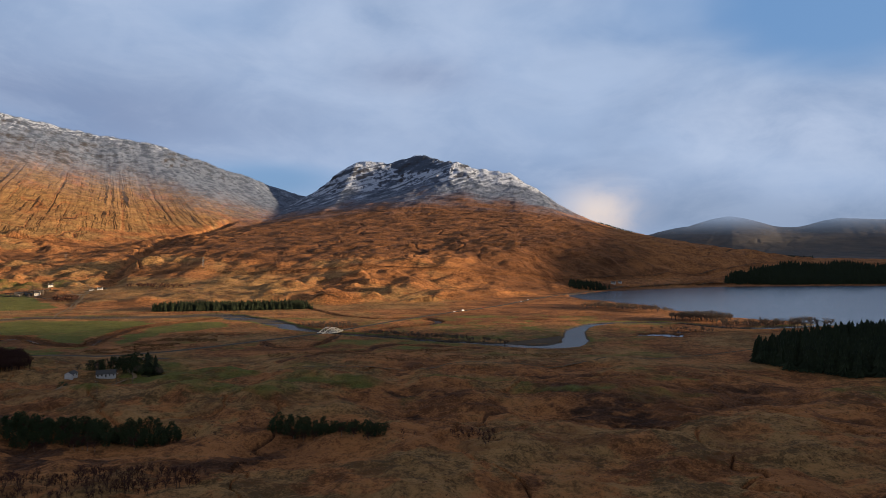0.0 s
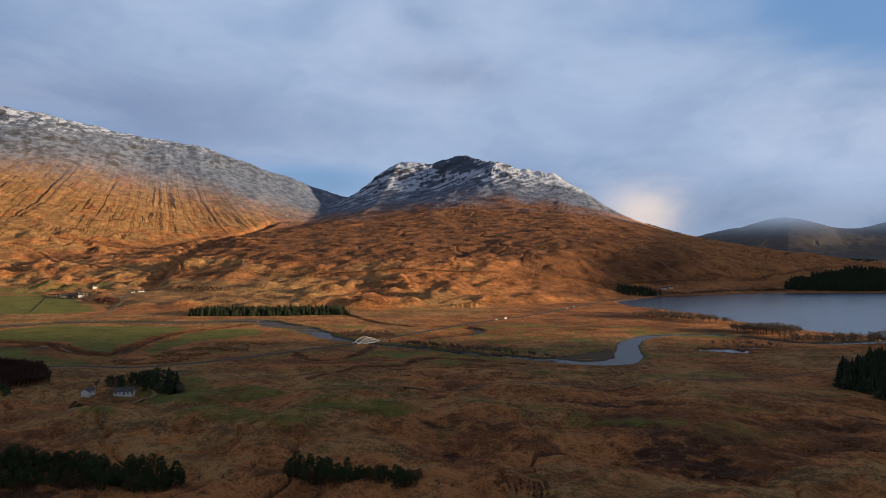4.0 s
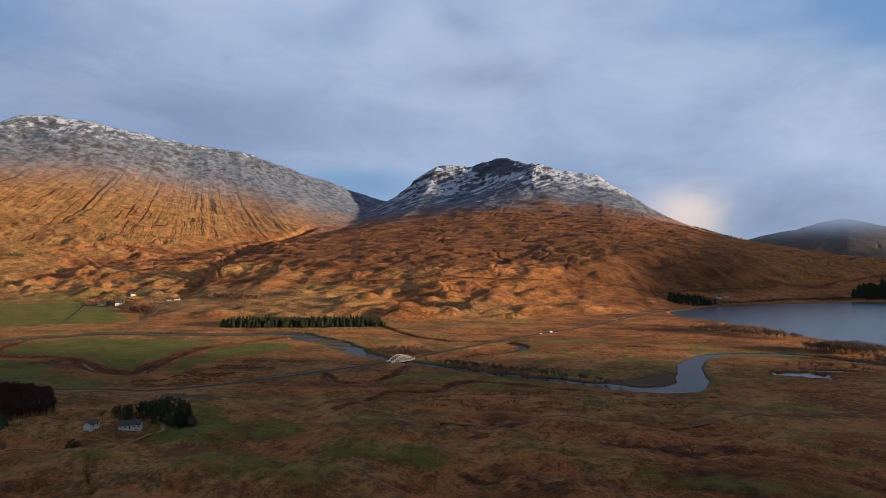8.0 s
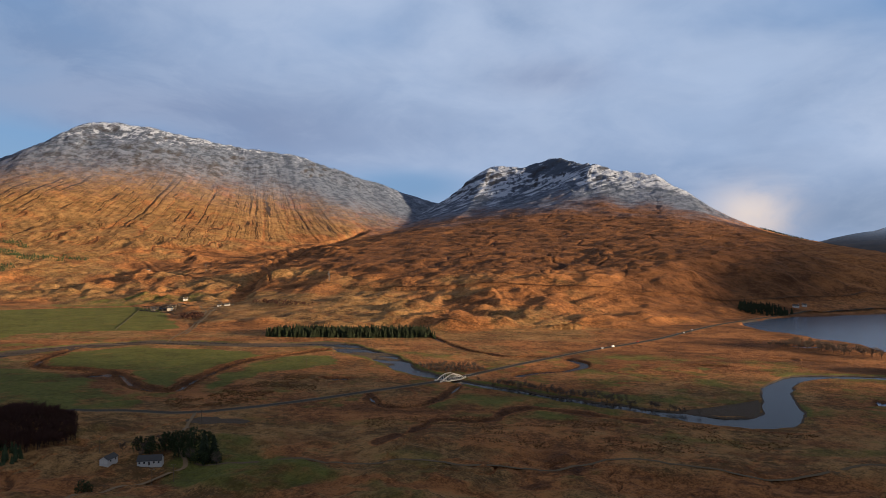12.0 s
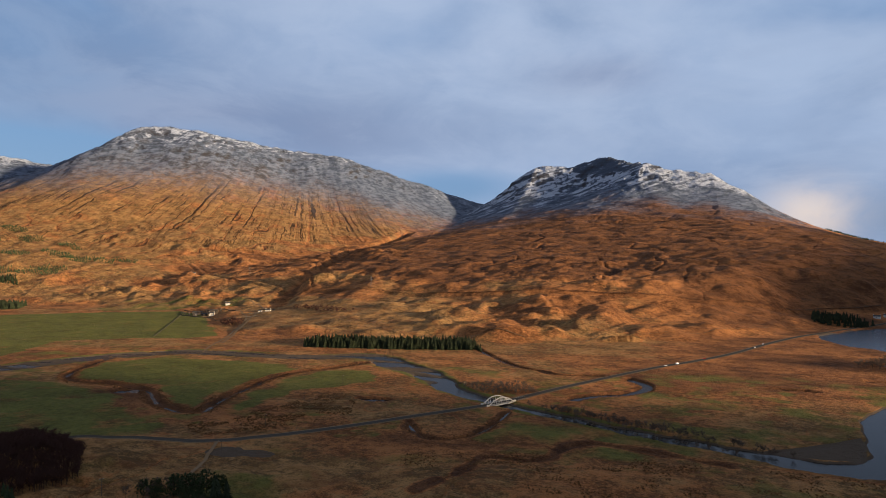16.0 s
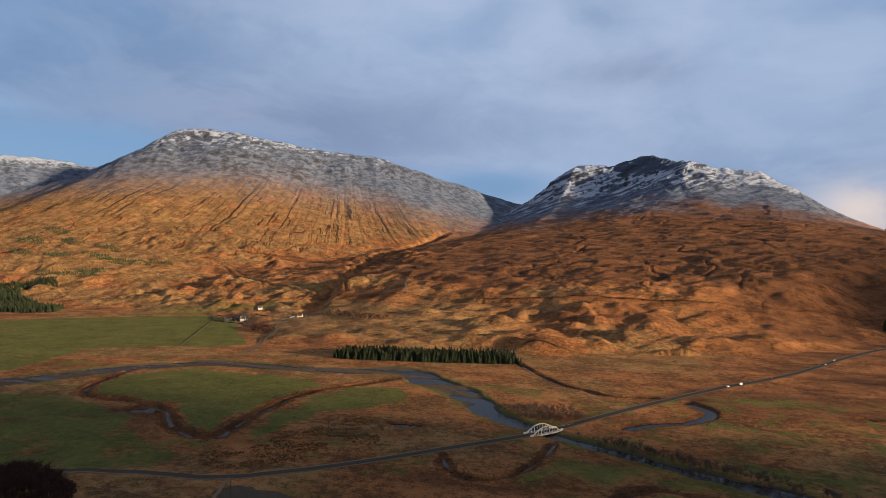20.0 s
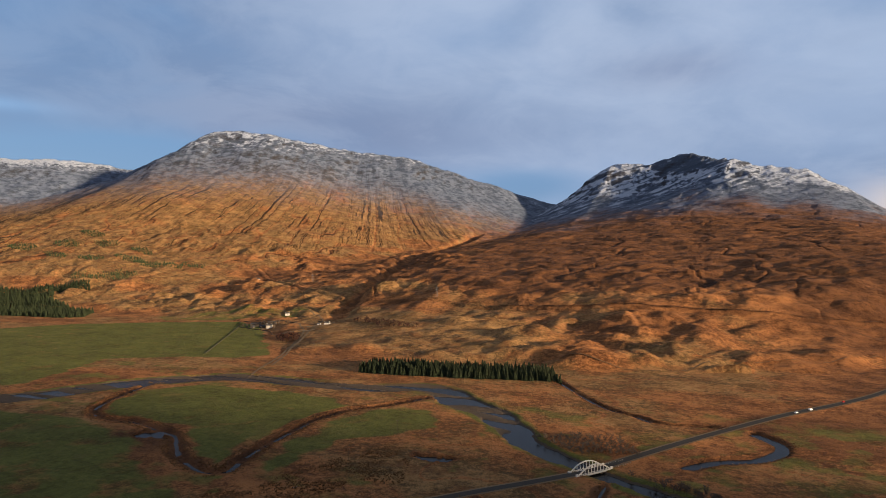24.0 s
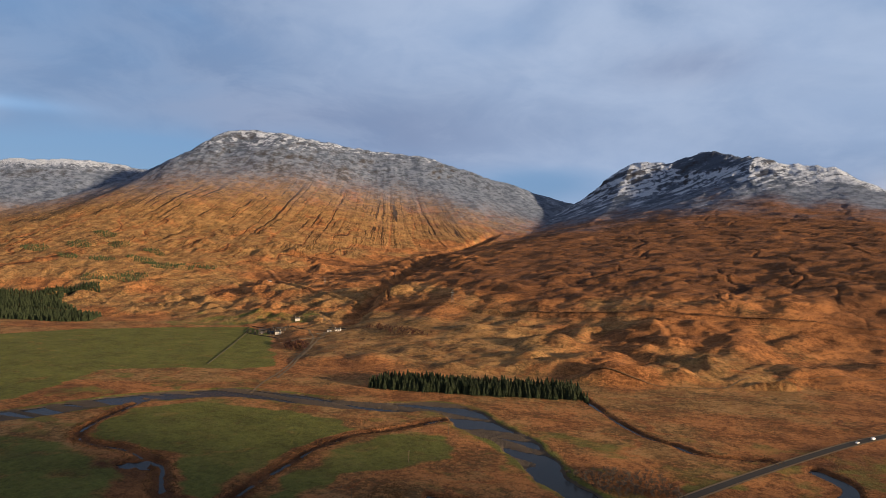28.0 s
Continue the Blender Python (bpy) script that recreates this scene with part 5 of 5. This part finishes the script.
house("shed", -1000, 1362, 0.5, 16, 8, 3.2, 5.2, "grey tin-roofed farm shed", wall_mat=STONE, roof_mat=TIN, windows=0, chimneys=0, category="shed")
house("cottage", -1047, 1469, 0.6, 10, 6, 2.6, 4.8, "white cottage on the slope above the farm", windows=3)
house("cottage", -855, 1362, 0.35, 11, 5.5, 2.6, 4.6, "low white cottage beside the farm track", windows=3)
house("cottage", -870, 1354, 0.35, 7, 5, 2.4, 4.0, "small white outhouse beside the farm track", windows=2, chimneys=0)
house("croft_house", -1510, 1875, 0.6, 13, 6, 2.7, 5.0, "small grey-roofed croft house on the hillside", wall_mat=HARL, windows=3, chimneys=1)
house("cottage", 352, 1660, -0.4, 12, 7, 3.0, 5.4, "white cottage by the road above the loch", windows=3)
house("cottage", 372, 1674, -0.4, 9, 6, 2.8, 4.8, "small white house by the loch road", windows=2, chimneys=1)


# ---- vehicles ----
def car(paint, label, van=False):
    root = tagged(new("car"), label, "car", "cars on the road")
    prof = [(-2.1, 0.35), (-2.15, 0.85), (-1.75, 0.98), (-1.2, 1.42), (0.55, 1.45), (1.15, 0.98), (2.05, 0.82), (2.12, 0.35)]
    if van:
        prof = [(-2.4, 0.4), (-2.45, 1.95), (-2.3, 2.05), (1.0, 2.05), (1.55, 1.25), (2.3, 1.05), (2.4, 0.4)]
    n = len(prof)
    v = [(p[0], sy * (0.86 if p[1] < 1.1 else 0.74), p[1]) for sy in (-1, 1) for p in prof]
    f = [tuple(range(n))[::-1], tuple(range(n, 2 * n))] + [(k, (k + 1) % n, n + (k + 1) % n, n + k) for k in range(n)]
    part("body", raw_mesh("body", v, f, [paint]), root)
    for sy in (-1, 1):
        part("side_window", boxes_mesh("side_window", [((-0.3 if not van else 0.9, sy * 0.81, 1.2 if not van else 1.5), (1.5 if not van else 0.8, 0.05, 0.32), 0)], PANE), root)
    part("windscreen", boxes_mesh("windscreen", [((0.88 if not van else 1.32, 0, 1.22 if not van else 1.65), (0.12, 1.3, 0.34), 0)], PANE), root)
    for wx in (-1.3, 1.3):
        for sy in (-1, 1):
            tv, tf = tube([(wx, sy * 0.72, 0.32), (wx, sy * 0.90, 0.32)], [0.32, 0.32], 10)
            wh = part("wheel", raw_mesh("wheel", tv, tf + [tuple(range(10)), tuple(range(10, 20))], [RUBBER]), root)
            rv, rf = tube([(wx, sy * 0.89, 0.32), (wx, sy * 0.92, 0.32)], [0.19, 0.19], 8)
            part("rim", raw_mesh("rim", rv, rf + [tuple(range(8, 16))], [STEEL]), wh)
    for sy in (-0.6, 0.6):
        part("headlight", boxes_mesh("headlight", [((2.08 if not van else 2.36, sy, 0.70), (0.1, 0.3, 0.16), 0)], LAMPGLASS), root)
    return root


def on_road(root, x, y, lane=1.7, back=False):
    p = np.asarray(ROAD)
    k = int(np.argmin(np.hypot(p[:, 0] - x, p[:, 1] - y)))
    t = p[min(k + 1, len(p) - 1)] - p[max(k - 1, 0)]
    t = t / np.linalg.norm(t)
    a = math.atan2(t[1], t[0]) + (math.pi if back else 0)
    side = -lane if not back else lane
    x, y = p[k] + side * np.array([-t[1], t[0]])
    side_z = land([x, x + 2, x - 2], [y, y, y])[0].max()
    root.matrix_basis = Matrix.Translation((x, y, float(side_z) + 0.24)) @ Matrix.Rotation(a, 4, "Z")


white_car = car(CARWHITE, "white car driving along the road")
on_road(white_car, -36, 1030)
for paint, label, x, y, back, van in ((CARWHITE, "white van driving along the road", -24, 1048, False, True), (CARWHITE, "white car driving along the road", 80, 1235, False, False), (CARGREY, "grey car driving along the road", 60, 1220, True, False),
                                      (CARWHITE, "white car driving along the road", 100, 1268, True, False), (CARRED, "red car driving along the road", -10, 1110, True, False)):
    on_road(car(paint, label, van), x, y, back=back)


# ---- poles, pylons, walls ----
def pole(x, y, h, label="weathered wooden power pole with a crossbar"):
    root = thing("power_pole", x, y, None, 0.9, label, "pole", "power poles")
    v, f = tube([(0, 0, -0.5), (0, 0, h)], [0.17, 0.12], 8)
    part("post", raw_mesh("post", v, f + [tuple(range(8, 16))], [DARKWOOD]), root)
    part("crossbar", boxes_mesh("crossbar", [((0, 0, h - 0.5), (2.2, 0.14, 0.16), 0)], DARKWOOD), root)
    for k in (-0.95, 0, 0.95):
        part("insulator", boxes_mesh("insulator", [((k, 0, h - 0.28), (0.12, 0.12, 0.3), 0)], LAMPGLASS), root)


for x, y in ((-260, 433), (-292, 505), (-327, 564), (-346, 640), (-360, 720), (-366, 805), (-372, 888), (-252, 440), (-228, 360), (-330, 470)):
    pole(x, y, 9.5)


def pylon(x, y, h=27.0):
    root = thing("pylon", x, y, None, 0.6, "grey steel lattice pylon on the hillside", "pylon", "pylons")
    base, top = 2.6, 0.45
    legs = [(sx, sy) for sx in (-1, 1) for sy in (-1, 1)]
    for sx, sy in legs:
        v, f = tube([(sx * base, sy * base, -0.5), (sx * top, sy * top, h)], [0.14, 0.08], 4)
        part("leg", raw_mesh("leg", v, f, [STEEL]), root)
    verts, faces = [], []
    n = 8
    for k in range(n):
        a, b = k / n, (k + 1) / n
        ra, rb = base + (top - base) * a, base + (top - base) * b
        for (ax, ay), (bx, by) in (((-1, -1), (1, -1)), ((1, -1), (1, 1)), ((1, 1), (-1, 1)), ((-1, 1), (-1, -1))):
            for p, q in (((ax * ra, ay * ra, a * h), (bx * rb, by * rb, b * h)), ((bx * ra, by * ra, a * h), (ax * rb, ay * rb, b * h))):
                v, f = tube([p, q], [0.06, 0.06], 3)
                faces += [tuple(i + len(verts) for i in g) for g in f]
                verts += v
    part("lattice", raw_mesh("lattice", verts, faces, [STEEL]), root)
    for z, w in ((h - 1, 3.2), (h - 5, 4.4), (h - 9, 3.6)):
        part("crossarm", boxes_mesh("crossarm", [((0, 0, z), (2 * w, 0.35, 0.3), 0)], STEEL), root)


for x, y in ((-1262, 1840), (-720, 1592)):
    pylon(x, y)


def dry_wall(line, h, label):
    p = spline(line, 3.0)
    g = np.random.default_rng(len(p))
    zs = land(p[:, 0], p[:, 1])[0]
    t = np.gradient(p, axis=0)
    a = np.arctan2(t[:, 1], t[:, 0])
    boxes = [((x, y, z + h / 2 - 0.2), (3.3, 0.55, h + 0.4 + g.uniform(-0.12, 0.12)), b) for (x, y), z, b in zip(p, zs, a)]
    return tagged(new("stone_wall", boxes_mesh("stone_wall", boxes, STONE)), label, "wall")


dry_wall([(-1061, 1328), (-960, 1190), (-852, 1040)], 0.9, "low grey dry-stone wall across the green pasture")
dry_wall([(-1120, 1395), (-1061, 1330), (-1010, 1310), (-950, 1295), (-905, 1255)], 1.4, "grey dry-stone wall along the top of the pasture")
dry_wall([(-1120, 1405), (-1060, 1390), (-985, 1385), (-940, 1370)], 1.3, "dry-stone wall behind the farm sheds")
dry_wall([(-880, 1330), (-850, 1380), (-905, 1400)], 1.2, "broken dry-stone wall beside the farm track")


def fence(line, label):
    p = spline(line, 4.0)
    zs = land(p[:, 0], p[:, 1])[0]
    root = tagged(new("fence"), label, "fence", "post fences")
    me = boxes_mesh("fence_post", [((0, 0, 0.55), (0.14, 0.14, 1.3), 0)], DARKWOOD)
    for (x, y), z in zip(p, zs):
        part("post", me, root, at=Matrix.Translation((x, y, z)))
    for h in (0.5, 1.05):
        v, f = tube([(x, y, z + h) for (x, y), z in zip(p, zs)], [0.014] * len(p), 3)
        part("wire", raw_mesh("wire", v, f, [DARKWOOD]), root)


fence([(-390, 590), (-340, 622), (-300, 660), (-262, 708), (-232, 760)], "wooden post and wire fence along the road")
fence([(-385, 700), (-378, 760), (-345, 840)], "wooden post and wire fence across the pasture")
fence([(-338, 781), (-340, 808), (-326, 806), (-327, 781), (-338, 781)], "weathered timber stock pen on the river plain")
fence([(-700, 1000), (-640, 985), (-560, 1005), (-470, 1020), (-400, 1035)], "wooden post and wire fence along the foot of the plantation")
dry_wall([(-905, 1255), (-870, 1275), (-840, 1300)], 1.1, "tumbled dry-stone wall beside the copse mound")


# ---- rushes and heather tufts ----
def tuft_model(seed):
    """A clump of stiff blades, one metre high."""
    g = np.random.default_rng(seed)
    verts, faces = [], []
    for k in range(9):
        a = 0.7 * k + g.normal(0, 0.2)
        out = np.array([math.cos(a), math.sin(a), 0.0])
        side = np.array([-math.sin(a), math.cos(a), 0.0])
        b = len(verts)
        verts += [0.1 * out - 0.22 * side, 0.1 * out + 0.22 * side, out * g.uniform(0.45, 0.9) + (0, 0, g.uniform(0.6, 1.0))]
        faces.append((b, b + 1, b + 2))
    return np.array(verts), faces


def tufts(name, places, low, high, mat, label, seed):
    """Many tufts as one mesh."""
    g = np.random.default_rng(seed)
    models = [tuft_model(s) for s in range(5)]
    places = np.asarray(places)
    zs = land(places[:, 0], places[:, 1])[0]
    vs, fs, base = [], [], 0
    for (x, y), z in zip(places, zs):
        if z < -0.6:
            continue
        v, f = models[g.integers(5)]
        h = g.uniform(low, high)
        vs.append(v * (h * g.uniform(0.9, 1.6), h * g.uniform(0.9, 1.6), h) + (x, y, z - 0.05))
        fs.extend((a + base, b + base, c + base) for a, b, c in f)
        base += len(v)
    ob = new(name, raw_mesh(name, np.concatenate(vs), fs, [mat]))
    return tagged(ob, label, "grass" if "rush" in name else "heather", kind="stuff")


def patchy(area, count, seed, cell, lo):
    """Points in an outline, thick and thin in patches."""
    g = np.random.default_rng(seed)
    p = np.array(area, float)
    x, y = g.uniform(p[:, 0].min(), p[:, 0].max(), count), g.uniform(p[:, 1].min(), p[:, 1].max(), count)
    ok = (in_area(x, y, area, 4) > 0.5) & (fbm(x / cell, y / cell, seed, 3) > lo)
    return np.stack([x[ok], y[ok]], 1)


RUSH = leaf_material("dead_rushes", (0.070, 0.034, 0.016), (0.220, 0.125, 0.052), 0.9)
HEATHER = leaf_material("winter_heather", (0.055, 0.026, 0.016), (0.160, 0.075, 0.040), 0.9)
bank_points = np.concatenate([np.array([(x, y) for x, y, h in along(line, side, 0, 1, 1.5, 1, 1, 50 + k, 2.2)]) for k, (line, side) in enumerate(((LOOP, 7), (LOOP, -7), (LOOP, 9), (LOOP, -9), (DITCH, 4), (DITCH, -4), (SIDE, 5), (SIDE, -5), (OXBOW, 9), (OXBOW, -9)))])
tufts("rushes", np.concatenate([bank_points, patchy([(-420, 610), (-390, 660), (-360, 760), (-330, 770), (-300, 700), (-330, 630), (-380, 595)], 5200, 3, 24, -0.1), patchy([(-240, 600), (-160, 640), (20, 670), (120, 660), (60, 590), (-100, 560)], 5000, 5, 30, 0.1)]), 0.6, 1.2, RUSH, "tawny clumps of dead rushes along the wet ground", 61)
tufts("heather", patchy([(-260, 190), (-260, 360), (-60, 470), (160, 520), (330, 480), (200, 260), (60, 180), (-100, 160)], 7000, 7, 34, 0.2), 0.35, 0.7, HEATHER, "dark patches of leggy winter heather on the moor", 62)
